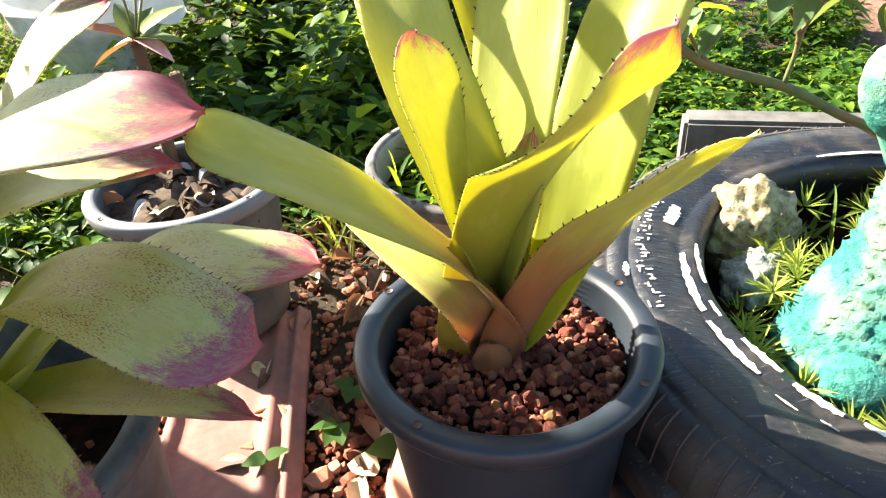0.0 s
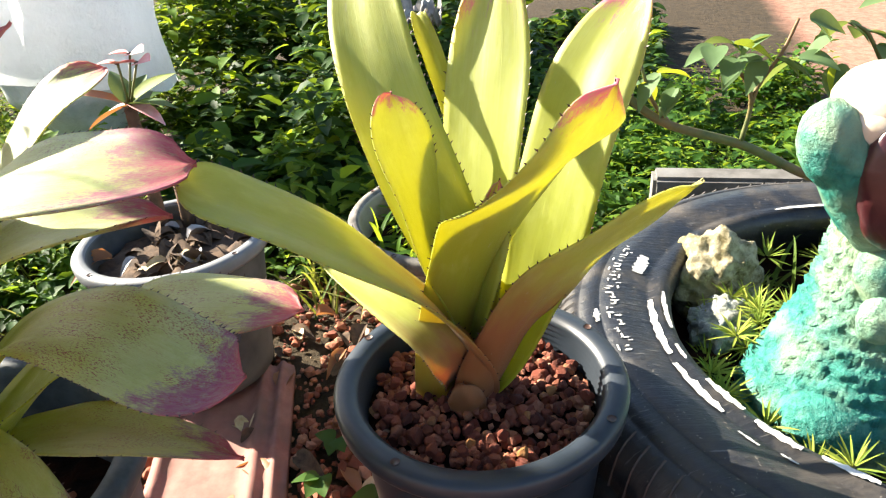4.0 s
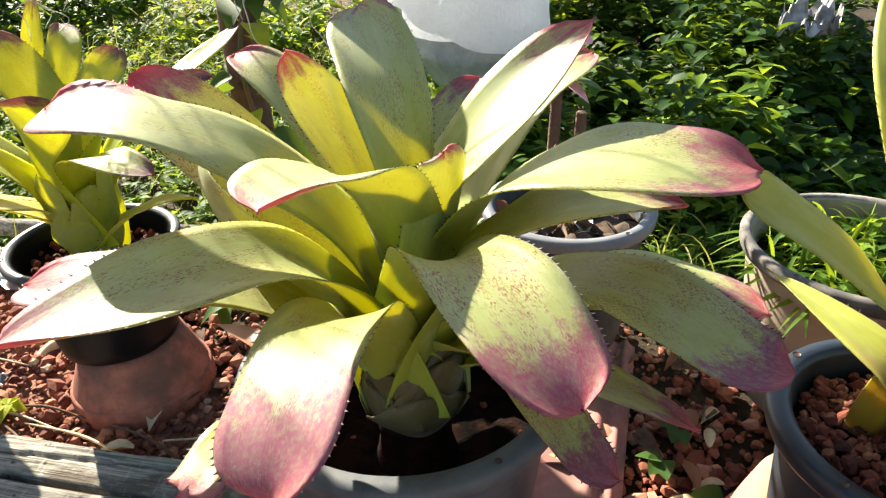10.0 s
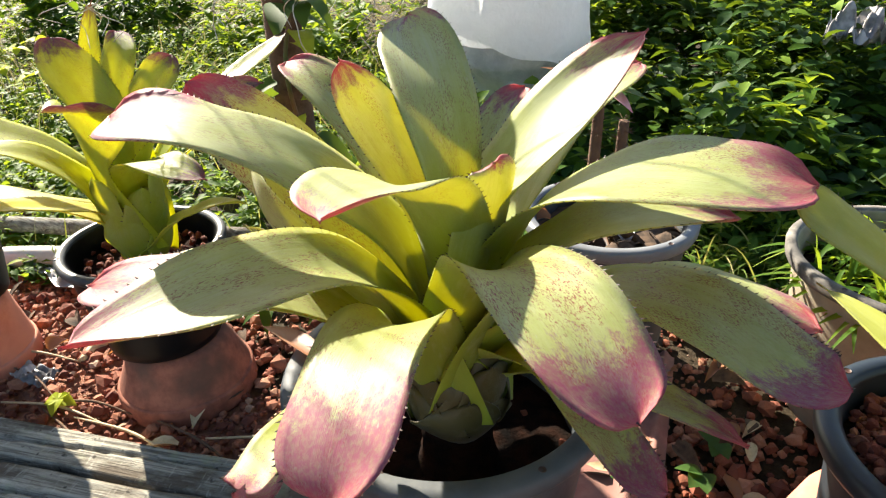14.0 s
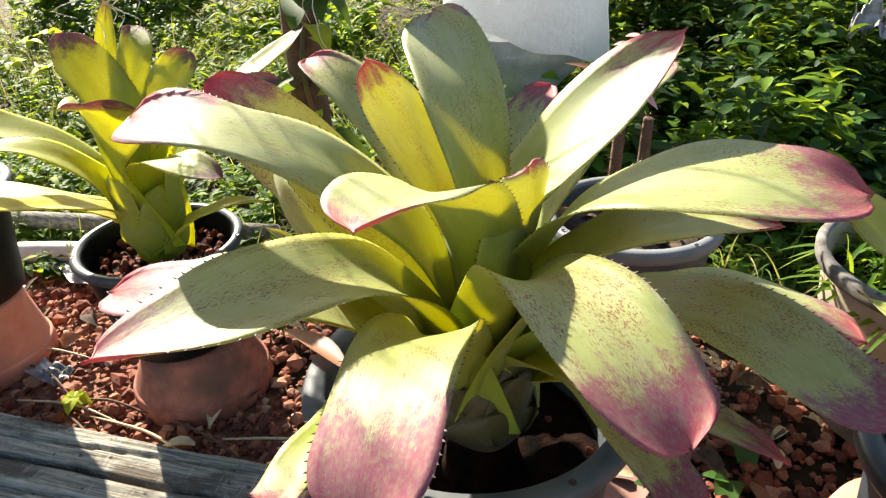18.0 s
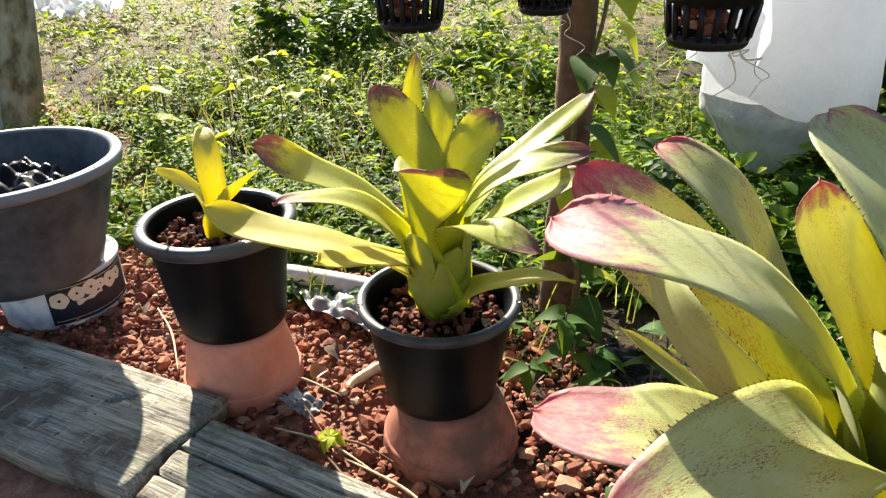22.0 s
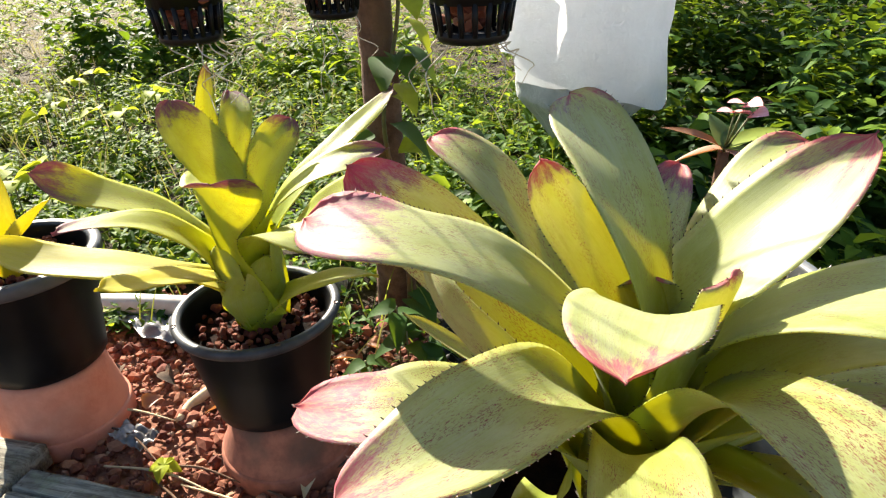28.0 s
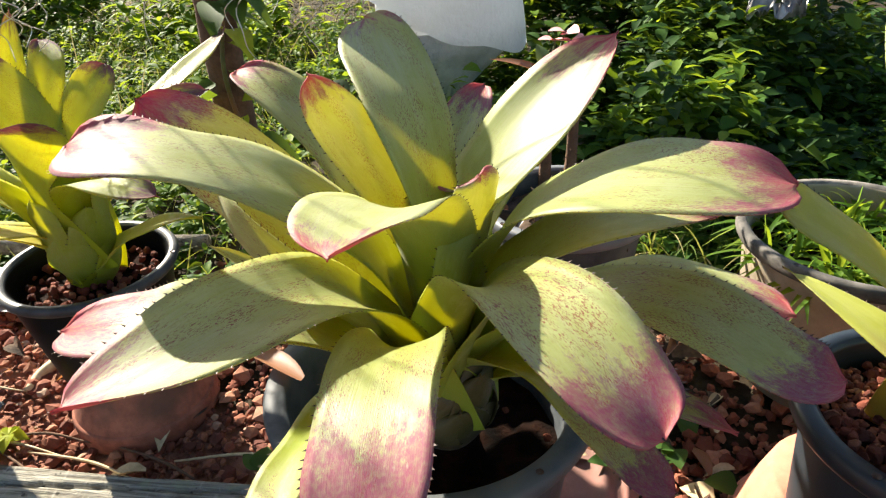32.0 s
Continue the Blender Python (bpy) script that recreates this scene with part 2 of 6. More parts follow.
M_BEIGE = plain("sun_bleached_tan_plastic", (0.24, 0.195, 0.14), (0.36, 0.30, 0.22), 0.6, 16, 0.2, 0.4, 0.001, (0.035, 0.03, 0.027), 7)
M_CLAY = plain("terracotta", (0.49, 0.165, 0.098), (0.62, 0.245, 0.155), 0.8, 26, 0.25, 0.3, 0.001, (0.50, 0.23, 0.155), 9)
M_CLAY_OLD = plain("weathered_terracotta", (0.19, 0.074, 0.050), (0.35, 0.135, 0.085), 0.9, 38, 0.4, 0.2, 0.0015, (0.12, 0.072, 0.052), 13)
M_TILE = plain("pink_clay_tile", (0.25, 0.105, 0.085), (0.33, 0.16, 0.13), 0.85, 35, 0.4, 0.3, 0.0015, (0.17, 0.10, 0.08), 12)
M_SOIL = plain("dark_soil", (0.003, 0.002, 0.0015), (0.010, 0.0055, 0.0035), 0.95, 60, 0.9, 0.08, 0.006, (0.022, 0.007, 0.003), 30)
M_DEBRIS = plain("dead_leaf_litter", (0.035, 0.026, 0.02), (0.13, 0.085, 0.055), 0.9, 50, 0.6, 0.2, 0.004)


def rubber_material():
    """Black rubber, dusted brown in patches and finely scratched."""
    a = Mat("tyre_rubber", 0.42, spec=0.5)
    vec = a.coord()
    fine, dust = a.noise(vec, 90.0, 6, 0.7), a.noise(vec, 11.0, 5, 0.65)
    scratch = a.noise(a.coord("Object", (30, 240, 30)), 1.0, 3, 0.6)
    col = a.mix(a.ramp(fine, [(0.35, 0.0), (0.65, 1.0)]), (0.006, 0.0068, 0.009), (0.016, 0.0165, 0.018))
    col = a.mix(a.ramp(dust, [(0.46, 0.0), (0.66, 0.8)]), col, (0.060, 0.050, 0.040))
    col = a.mix(a.ramp(scratch, [(0.66, 0.0), (0.71, 0.6)]), col, (0.11, 0.105, 0.095))
    col = a.mix(a.ramp(a.noise(vec, 260.0, 2), [(0.68, 0.0), (0.74, 0.7)]), col, (0.16, 0.14, 0.115))
    a.color(col)
    a.rough(a.ramp(dust, [(0.4, 0.34), (0.65, 0.75)]))
    return a.bump(a.math("ADD", fine, scratch), 0.5, 0.0015).m


M_RUBBER = rubber_material()
M_WHITE = plain("flaking_white_paint", (0.38, 0.37, 0.35), (0.64, 0.63, 0.60), 0.6, 40, 0.3)
M_ROCK = plain("pitted_pale_rock", (0.09, 0.075, 0.035), (0.42, 0.37, 0.25), 0.95, 75, 1.0, 0.2, 0.006, (0.20, 0.17, 0.075), 24)
M_ROCK_GREY = plain("pitted_grey_rock", (0.11, 0.12, 0.12), (0.32, 0.34, 0.34), 0.95, 75, 1.0, 0.2, 0.006, (0.22, 0.22, 0.15), 24)
M_CONCRETE = plain("grey_concrete", (0.085, 0.08, 0.072), (0.14, 0.132, 0.12), 0.9, 40, 0.4, 0.3, 0.002, (0.20, 0.20, 0.19), 6)
M_POST = plain("mottled_concrete", (0.09, 0.065, 0.034), (0.27, 0.21, 0.12), 0.95, 14, 0.6, 0.2, 0.006, (0.40, 0.36, 0.28), 9)
M_BARK = plain("brown_bark", (0.085, 0.048, 0.030), (0.18, 0.11, 0.07), 0.95, 40, 0.9, 0.2, 0.006, (0.12, 0.075, 0.05), 8)
M_STEM = plain("green_brown_stem", (0.06, 0.08, 0.022), (0.12, 0.125, 0.035), 0.6, 45, 0.3, 0.4, 0.001, (0.20, 0.09, 0.04), 12)
M_ROOT = plain("pale_roots", (0.42, 0.38, 0.28), (0.58, 0.53, 0.42), 0.8, 60, 0.2)
M_STRAW = plain("dry_straw", (0.40, 0.30, 0.16), (0.62, 0.50, 0.30), 0.8, 60, 0.2)
M_PVC = plain("grey_pipe_plastic", (0.44, 0.42, 0.38), (0.58, 0.56, 0.52), 0.6, 20, 0.2, 0.4, 0.001, (0.25, 0.22, 0.18), 9)
M_RAG = plain("dirty_sheet_plastic", (0.06, 0.055, 0.055), (0.20, 0.19, 0.19), 0.35, 30, 0.4, 0.6, 0.003, (0.46, 0.44, 0.42), 18)
M_LABEL = plain("navy_label", (0.006, 0.008, 0.016), (0.012, 0.014, 0.024), 0.5, 30, 0.0)
M_CREAM = plain("cream_print", (0.62, 0.52, 0.36), (0.70, 0.60, 0.44), 0.6, 60, 0.0)
M_CAN = plain("smeared_white_tin", (0.60, 0.61, 0.60), (0.70, 0.70, 0.68), 0.5, 20, 0.1, 0.5, 0.001, (0.20, 0.32, 0.42), 22)
M_SPINE = plain("dark_spine", (0.03, 0.012, 0.008), (0.07, 0.03, 0.015), 0.5, 60, 0.0)
M_FLOWER = plain("coral_petal", (0.72, 0.28, 0.27), (0.80, 0.42, 0.38), 0.6, 90, 0.1)
# pale third colour paints sunlit highlights over the turquoise
M_TURQUOISE = plain("turquoise_paint_with_highlights", (0.006, 0.10, 0.080), (0.030, 0.215, 0.165), 0.5, 110, 1.0, 0.35, 0.006, (0.27, 0.34, 0.20), 13)
M_CREAMPAINT = plain("cream_paint", (0.46, 0.38, 0.28), (0.58, 0.50, 0.39), 0.4, 40, 0.4)
M_OCHRE = plain("ochre_paint", (0.42, 0.27, 0.06), (0.66, 0.52, 0.24), 0.4, 40, 0.6)
M_MAROON = plain("maroon_paint", (0.035, 0.008, 0.010), (0.065, 0.016, 0.018), 0.3, 40, 0.5)
M_LAVA = varied("lava_gravel", [(0.0, (0.060, 0.016, 0.012)), (0.35, (0.144, 0.034, 0.020)), (0.7, (0.240, 0.062, 0.034)), (0.92, (0.312, 0.120, 0.072)), (1.0, (0.408, 0.192, 0.060))])
M_LAVA_STUFF = varied("lava_gravel_loose", [(0.0, (0.115, 0.034, 0.023)), (0.35, (0.253, 0.078, 0.044)), (0.7, (0.380, 0.144, 0.078)), (0.95, (0.460, 0.230, 0.138)), (1.0, (0.517, 0.380, 0.265))], island=True)


def ground_material():
    a = Mat("ground", 0.95, spec=0.2)
    vec = a.coord()
    fine, broad = a.noise(vec, 38.0, 8, 0.7), a.noise(vec, 1.3, 4)
    red = a.mix(a.ramp(fine, [(0.3, 0.0), (0.7, 1.0)]), (0.16, 0.062, 0.036), (0.42, 0.21, 0.14))
    # litter tone also holds the shade in gaps between the weeds
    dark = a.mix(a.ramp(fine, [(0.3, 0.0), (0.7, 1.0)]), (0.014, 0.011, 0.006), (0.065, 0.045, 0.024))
    dry = a.mix(a.ramp(fine, [(0.3, 0.0), (0.7, 1.0)]), (0.07, 0.058, 0.03), (0.20, 0.165, 0.095))
    sep = a.n.new("ShaderNodeSeparateXYZ")
    a.put(vec, sep.inputs[0])
    x, y = sep.outputs[0], sep.outputs[1]
    wob = a.math("MULTIPLY", a.math("SUBTRACT", a.noise(vec, 3.0, 3), 0.5), 0.5)
    # leaf-littered bed behind the pots, darkened for shade under the weeds, dry grass to the far side, red laterite
    # path beyond
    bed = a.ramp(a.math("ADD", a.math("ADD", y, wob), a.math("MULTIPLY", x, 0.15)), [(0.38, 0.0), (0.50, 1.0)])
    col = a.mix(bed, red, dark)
    far = a.ramp(a.math("MULTIPLY", a.math("ADD", a.math("SUBTRACT", y, x), wob), 0.1), [(0.54, 0.0), (0.70, 0.8)])
    col = a.mix(far, col, dry)
    path = a.ramp(a.math("ADD", a.math("SUBTRACT", x, a.math("MULTIPLY", y, 0.3)), a.math("MULTIPLY", wob, 0.3)), [(0.56, 0.0), (0.68, 1.0)])
    col = a.mix(path, col, a.mix(a.ramp(fine, [(0.3, 0.0), (0.7, 1.0)]), (0.17, 0.072, 0.046), (0.40, 0.22, 0.155)))
    a.color(col)
    return a.bump(fine, 0.8, 0.012).m


M_GROUND = ground_material()


def wood_material():
    a = Mat("weathered_plank", 0.9, spec=0.15)
    grain = a.noise(a.coord("Object", (3, 60, 60)), 1.0, 6, 0.7)
    fibre = a.noise(a.coord("Object", (9, 260, 200)), 1.0, 4, 0.7)
    stain = a.noise(a.coord("Object", (1, 2.2, 1)), 6.0, 5, 0.6)
    col = a.ramp(grain, [(0.28, (0.10, 0.09, 0.07)), (0.42, (0.31, 0.29, 0.235)), (0.60, (0.45, 0.425, 0.35)), (0.8, (0.57, 0.54, 0.45))])
    col = a.mix(a.ramp(fibre, [(0.40, 0.75), (0.55, 0.0)]), col, (0.09, 0.078, 0.06))
    col = a.mix(a.ramp(stain, [(0.42, 0.0), (0.66, 0.75)]), col, (0.15, 0.140, 0.115))
    rot = a.noise(a.coord("Object", (2.0, 5.0, 1)), 3.0, 6, 0.7)
    col = a.mix(a.ramp(rot, [(0.50, 0.0), (0.60, 0.75)]), col, (0.070, 0.050, 0.034))
    # scratches across the grain
    scratch = a.noise(a.coord("Object", (150, 24, 60)), 1.0, 3, 0.6)
    col = a.mix(a.ramp(scratch, [(0.60, 0.0), (0.70, 0.35)]), col, (0.52, 0.50, 0.43))
    col = a.mix(a.ramp(a.noise(a.coord(), 26.0, 3), [(0.58, 0.0), (0.68, 0.4)]), col, (0.26, 0.29, 0.17))
    col = a.mix(a.ramp(a.noise(a.coord(), 75.0, 2), [(0.66, 0.0), (0.72, 0.8)]), col, (0.03, 0.026, 0.02))
    a.color(col)
    return a.bump(a.math("ADD", grain, a.math("MULTIPLY", fibre, 0.6)), 0.9, 0.006).m


M_WOOD = wood_material()


def bag_material():
    a = Mat("cloudy_polythene", 0.28, spec=0.5)
    vec = a.coord()
    crease = a.noise(vec, 9.0, 6, 0.6)
    a.color(a.mix(a.ramp(crease, [(0.35, 0.0), (0.7, 1.0)]), (0.62, 0.64, 0.67), (0.84, 0.85, 0.87)))
    a.bump(crease, 0.9, 0.05)
    return a.translucent((0.88, 0.89, 0.90), 0.55).m


M_BAG = bag_material()
# solid grey stands in for dark contents seen through the lower sack
M_BAG_LOW = plain("grey_polythene", (0.30, 0.32, 0.325), (0.50, 0.52, 0.53), 0.3, 12, 0.8, 0.6, 0.02, (0.42, 0.44, 0.45), 6)
# weed leaf in two copies: M_WEED_LIT has sunlight put into its colour
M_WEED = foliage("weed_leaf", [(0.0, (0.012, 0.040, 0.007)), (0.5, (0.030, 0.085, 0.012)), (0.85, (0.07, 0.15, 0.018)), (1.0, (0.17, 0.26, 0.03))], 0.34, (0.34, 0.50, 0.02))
M_WEED_LIT = foliage("weed_leaf_sunlit_tone", [(0.0, (0.03, 0.085, 0.010)), (0.5, (0.075, 0.16, 0.016)), (0.85, (0.15, 0.25, 0.022)), (1.0, (0.30, 0.36, 0.05))], 0.46, (0.50, 0.60, 0.025))
# shrub leaf kept near black to stand in for deep shade
M_SHRUB = foliage("shaded_shrub_leaf", [(0.0, (0.005, 0.020, 0.005)), (0.6, (0.015, 0.046, 0.010)), (0.9, (0.045, 0.105, 0.016)), (1.0, (0.17, 0.26, 0.03))], 0.24, (0.34, 0.48, 0.02))
M_GRASS = foliage("grass_blade", [(0.0, (0.06, 0.11, 0.02)), (0.6, (0.14, 0.19, 0.035)), (1.0, (0.45, 0.38, 0.17))], 0.35, (0.5, 0.5, 0.05))
M_DRYGRASS = foliage("dry_grass_blade", [(0.0, (0.13, 0.11, 0.05)), (0.6, (0.24, 0.20, 0.10)), (1.0, (0.40, 0.33, 0.19))], 0.25, (0.6, 0.5, 0.2), 0.8)
M_VINE = foliage("vine_leaf", [(0.0, (0.025, 0.065, 0.018)), (1.0, (0.055, 0.115, 0.022))], 0.26, (0.36, 0.48, 0.02))
M_BRIGHT = foliage("bright_seedling_leaf", [(0.0, (0.30, 0.42, 0.03)), (1.0, (0.50, 0.52, 0.04))], 0.45, (0.6, 0.6, 0.03))
M_MOSS = foliage("starry_succulent_leaf", [(0.0, (0.13, 0.20, 0.03)), (0.6, (0.24, 0.31, 0.05)), (1.0, (0.42, 0.42, 0.08))], 0.3, (0.5, 0.5, 0.05))
M_ROSE = foliage("rose_leaf", [(0.0, (0.06, 0.12, 0.055)), (0.8, (0.13, 0.20, 0.09)), (1.0, (0.22, 0.19, 0.06))], 0.3, (0.35, 0.4, 0.05))


# ---------------------------------------------------------------- building blocks
rng = np.random.default_rng(7)
random.seed(11)


def mesh_of(name, verts, faces, material, smooth=True):
    me = bpy.data.meshes.new(name)
    me.from_pydata([tuple(v) for v in verts], [], [tuple(int(i) for i in f) for f in faces])
    for m in material if isinstance(material, (tuple, list)) else (material,):
        me.materials.append(m)
    if smooth:
        me.shade_smooth()
    return me


def thing(name, place, label, category, group="", kind=""):
    ob = new(name)
    ob.location = place
    ob.empty_display_size = 0.02
    return tagged(ob, label, category, group, kind)


def child(name, me, parent, label="", place=None, turn=None):
    """A part whose mesh is given in world places, or at 'place' in them."""
    ob = new(name, me)
    ob.parent = parent
    base = parent.matrix_basis.copy() if parent.parent is None else parent.parent.matrix_basis @ parent.matrix_parent_inverse @ parent.matrix_basis
    ob.matrix_parent_inverse = base.inverted()
    if place is not None:
        ob.location = place
    if turn is not None:
        ob.rotation_euler = turn
    return tagged(ob, label)


def part(name, bm, material, parent, label="", smooth=True):
    me = bpy.data.meshes.new(name)
    bm.to_mesh(me)
    bm.free()
    me.materials.append(material)
    if smooth:
        me.shade_smooth()
    return child(name, me, parent, label)


def solo(name, me, label, category, group="", kind="", place=(0, 0, 0), turn=(0, 0, 0)):
    ob = new(name, me)
    ob.location, ob.rotation_euler = place, turn
    return tagged(ob, label, category, group, kind)


def lathe(profile, centre, n=72, wobble=0.0):
    """Turns a line of (radius, height) about the upright through centre."""
    cx, cy, cz = centre
    a = np.linspace(0, 2 * np.pi, n, endpoint=False)
    verts, faces = [], []
    for r, z in profile:
        rr = r * (1 + wobble * np.sin(2 * a + 1.0))
        verts += list(zip(cx + rr * np.cos(a), cy + rr * np.sin(a), np.full(n, cz + z)))
    for k in range(len(profile) - 1):
        for i in range(n):
            j = (i + 1) % n
            faces.append((k * n + i, k * n + j, (k + 1) * n + j, (k + 1) * n + i))
    return verts, faces


def tube(points, radii, n=8):
    """A round stem along points."""
    pts = np.array(points, float)
    radii = np.interp(np.linspace(0, 1, len(pts)), np.linspace(0, 1, len(radii)), radii)
    t = np.gradient(pts, axis=0)
    t /= np.linalg.norm(t, axis=1, keepdims=True) + 1e-9
    ref = np.array([0.31, 0.22, 0.92])
    u = np.cross(t, ref)
    u /= np.linalg.norm(u, axis=1, keepdims=True) + 1e-9
    w = np.cross(t, u)
    a = np.linspace(0, 2 * np.pi, n, endpoint=False)
    verts = (pts[:, None] + radii[:, None, None] * (np.cos(a)[None, :, None] * u[:, None] + np.sin(a)[None, :, None] * w[:, None])).reshape(-1, 3)
    faces = [(k * n + i, k * n + (i + 1) % n, (k + 1) * n + (i + 1) % n, (k + 1) * n + i) for k in range(len(pts) - 1) for i in range(n)]
    faces += [tuple(range(n))[::-1], tuple((len(pts) - 1) * n + i for i in range(n))]
    return verts, faces


def spline(points, n=24):
    """A smooth line through points."""
    p = np.array(points, float)
    p = np.vstack([2 * p[0] - p[1], p, 2 * p[-1] - p[-2]])
    out = []
    for i in range(1, len(p) - 2):
        for u in np.linspace(0, 1, max(3, n // (len(p) - 3)), endpoint=False):
            a, b, c, d = p[i - 1], p[i], p[i + 1], p[i + 2]
            out.append(0.5 * (2 * b + (c - a) * u + (2 * a - 5 * b + 4 * c - d) * u**2 + (3 * b - a - 3 * c + d) * u**3))
    return np.array(out + [p[-2]])


def joined(pieces):
    verts, faces = [], []
    for v, f in pieces:
        k = len(verts)
        verts += [tuple(q) for q in v]
        faces += [tuple(i + k for i in g) for g in f]
    return verts, faces


def box_bm(sx, sy, sz, bevel=0.004, segments=2):
    bm = bmesh.new()
    bmesh.ops.create_cube(bm, size=1.0, matrix=Matrix.Diagonal((sx, sy, sz, 1)))
    if bevel:
        bmesh.ops.bevel(bm, geom=bm.edges[:], offset=bevel, segments=segments, affect="EDGES")
    return bm


def pebble(seed, fine=False):
    """An angular pebble about 1 across."""
    bm = bmesh.new()
    bmesh.ops.create_icosphere(bm, subdivisions=2 if fine else 1, radius=0.5)
    r = random.Random(seed)
    axes = [Vector((r.gauss(0, 1), r.gauss(0, 1), r.gauss(0, 1))).normalized() for _ in range(12)]
    cuts = [r.uniform(0.25, 0.37) for _ in axes]
    for v in bm.verts:
        for a, c in zip(axes, cuts):
            d = v.co.dot(a)
            if d > c:
                v.co -= a * (d - c)
        v.co *= 1.12 + r.uniform(-0.05, 0.05)
    return bm


PEBBLES = []
for k in range(8):
    bm = pebble(k, True)
    me = bpy.data.meshes.new("stone")
    bm.to_mesh(me)
    bm.free()
    me.materials.append(M_LAVA)
    PEBBLES.append(me)
PEBBLE_ARRAYS = []
for k in range(10):
    bm = pebble(50 + k)
    bm.verts.index_update()
    PEBBLE_ARRAYS.append((np.array([v.co[:] for v in bm.verts]), np.array([[v.index for v in f.verts] for f in bm.faces])))
    bm.free()


def rotations(n):
    q = rng.normal(size=(n, 4))
    q /= np.linalg.norm(q, axis=1, keepdims=True)
    w, x, y, z = q.T
    return np.stack([1 - 2 * (y * y + z * z), 2 * (x * y - z * w), 2 * (x * z + y * w), 2 * (x * y + z * w), 1 - 2 * (x * x + z * z), 2 * (y * z - x * w), 2 * (x * z - y * w), 2 * (y * z + x * w), 1 - 2 * (x * x + y * y)], 1).reshape(n, 3, 3)


def fast_mesh(name, verts, faces, material, smooth=False):
    """A mesh from arrays whose faces all have the same number of corners."""
    me = bpy.data.meshes.new(name)
    faces = np.asarray(faces, np.int32)
    me.vertices.add(len(verts))
    me.vertices.foreach_set("co", np.asarray(verts, np.float32).ravel())
    me.loops.add(faces.size)
    me.loops.foreach_set("vertex_index", faces.ravel())
    me.polygons.add(len(faces))
    me.polygons.foreach_set("loop_start", np.arange(0, faces.size, faces.shape[1], dtype=np.int32))
    me.polygons.foreach_set("use_smooth", np.full(len(faces), smooth))
    me.update(calc_edges=True)
    me.validate()
    me.materials.append(material)
    return me


def scatter_pebbles(places, sizes):
    """Loose stones as one mesh."""
    verts, faces, k = [], [], 0
    rot = rotations(len(places))
    for i, (p, s) in enumerate(zip(places, sizes)):
        v, f = PEBBLE_ARRAYS[i % len(PEBBLE_ARRAYS)]
        verts.append((v @ rot[i].T) * s * np.array([1, 1, 0.8]) + p)
        faces.append(f + k)
        k += len(v)
    return np.concatenate(verts), np.concatenate(faces)


def blades(roots, dirs, length, width, bend, steps=4, fold=0.25, shape="leaf", side=None):
    """Many small leaves: each starts at its root, runs along dirs and bends down. Returns arrays of vertices and quads."""
    n = len(roots)
    roots, dirs = np.asarray(roots, float), np.asarray(dirs, float)
    dirs = dirs / (np.linalg.norm(dirs, axis=1, keepdims=True) + 1e-9)
    length, width, bend = (np.broadcast_to(np.asarray(q, float), (n,)) for q in (length, width, bend))
    if side is None:
        side = np.cross(dirs, np.array([0, 0, 1.0])) + rng.normal(0, 0.25, (n, 3))
    side = side - (side * dirs).sum(1, keepdims=True) * dirs
    side /= np.linalg.norm(side, axis=1, keepdims=True) + 1e-9
    up = np.cross(side, dirs)
    rows = []
    for k in range(steps + 1):
        u = k / steps
        if shape == "leaf":
            w = math.sin(math.pi * min(1, 0.06 + 0.94 * u) ** 0.8) * 0.5 + 0.02
        elif shape == "heart":
            w = 0.5 * (math.sin(math.pi * u**0.55) ** 0.8 if 0 < u < 1 else 0.02)
        else:
            w = 0.5 * (1 - u) ** 0.7 + 0.01
        c = roots + dirs * (length * u)[:, None] + np.array([0, 0, -1.0]) * (bend * length * u * u)[:, None]
        lift = up * (fold * w * width)[:, None]
        rows += [c - side * (w * width)[:, None] + lift, c, c + side * (w * width)[:, None] + lift]
    verts = np.stack(rows, 1)
    m = 3 * (steps + 1)
    quads = np.array([(3 * k + j, 3 * k + j + 1, 3 * k + j + 4, 3 * k + j + 3) for k in range(steps) for j in range(2)])
    return verts.reshape(-1, 3), (quads[None] + (np.arange(n) * m)[:, None, None]).reshape(-1, 4)


def merge_arrays(parts):
    verts, faces, k = [], [], 0
    for v, f in parts:
        verts.append(v)
        faces.append(f + k)
        k += len(v)
    return np.concatenate(verts), np.concatenate(faces)


def sphere_dirs(n, low=-0.2, high=1.0):
    z = rng.uniform(low, high, n)
    a = rng.uniform(0, 2 * np.pi, n)
    r = np.sqrt(np.maximum(0, 1 - z * z))
    return np.stack([r * np.cos(a), r * np.sin(a), z], 1)


# ---------------------------------------------------------------- ground
g = np.concatenate([[-600, -150, -40, -15], np.linspace(-7, 4, 78), [12, 40, 150, 600]])
h = np.concatenate([[-600, -150, -40, -12], np.linspace(-2, 7, 64), [14, 40, 150, 600]])
gx, gy = np.meshgrid(g, h)
gz = np.array([noise.noise(Vector((x * 1.5, y * 1.5, 0))) * 0.012 + noise.noise(Vector((x * 6, y * 6, 3))) * 0.006 for x, y in zip(gx.ravel(), gy.ravel())]) - 0.008
nx = len(g)
quads = [(r * nx + c, r * nx + c + 1, (r + 1) * nx + c + 1, (r + 1) * nx + c) for r in range(len(h) - 1) for c in range(nx - 1)]
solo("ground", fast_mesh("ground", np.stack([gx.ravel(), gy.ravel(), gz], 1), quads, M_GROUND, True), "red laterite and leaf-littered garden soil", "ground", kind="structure")

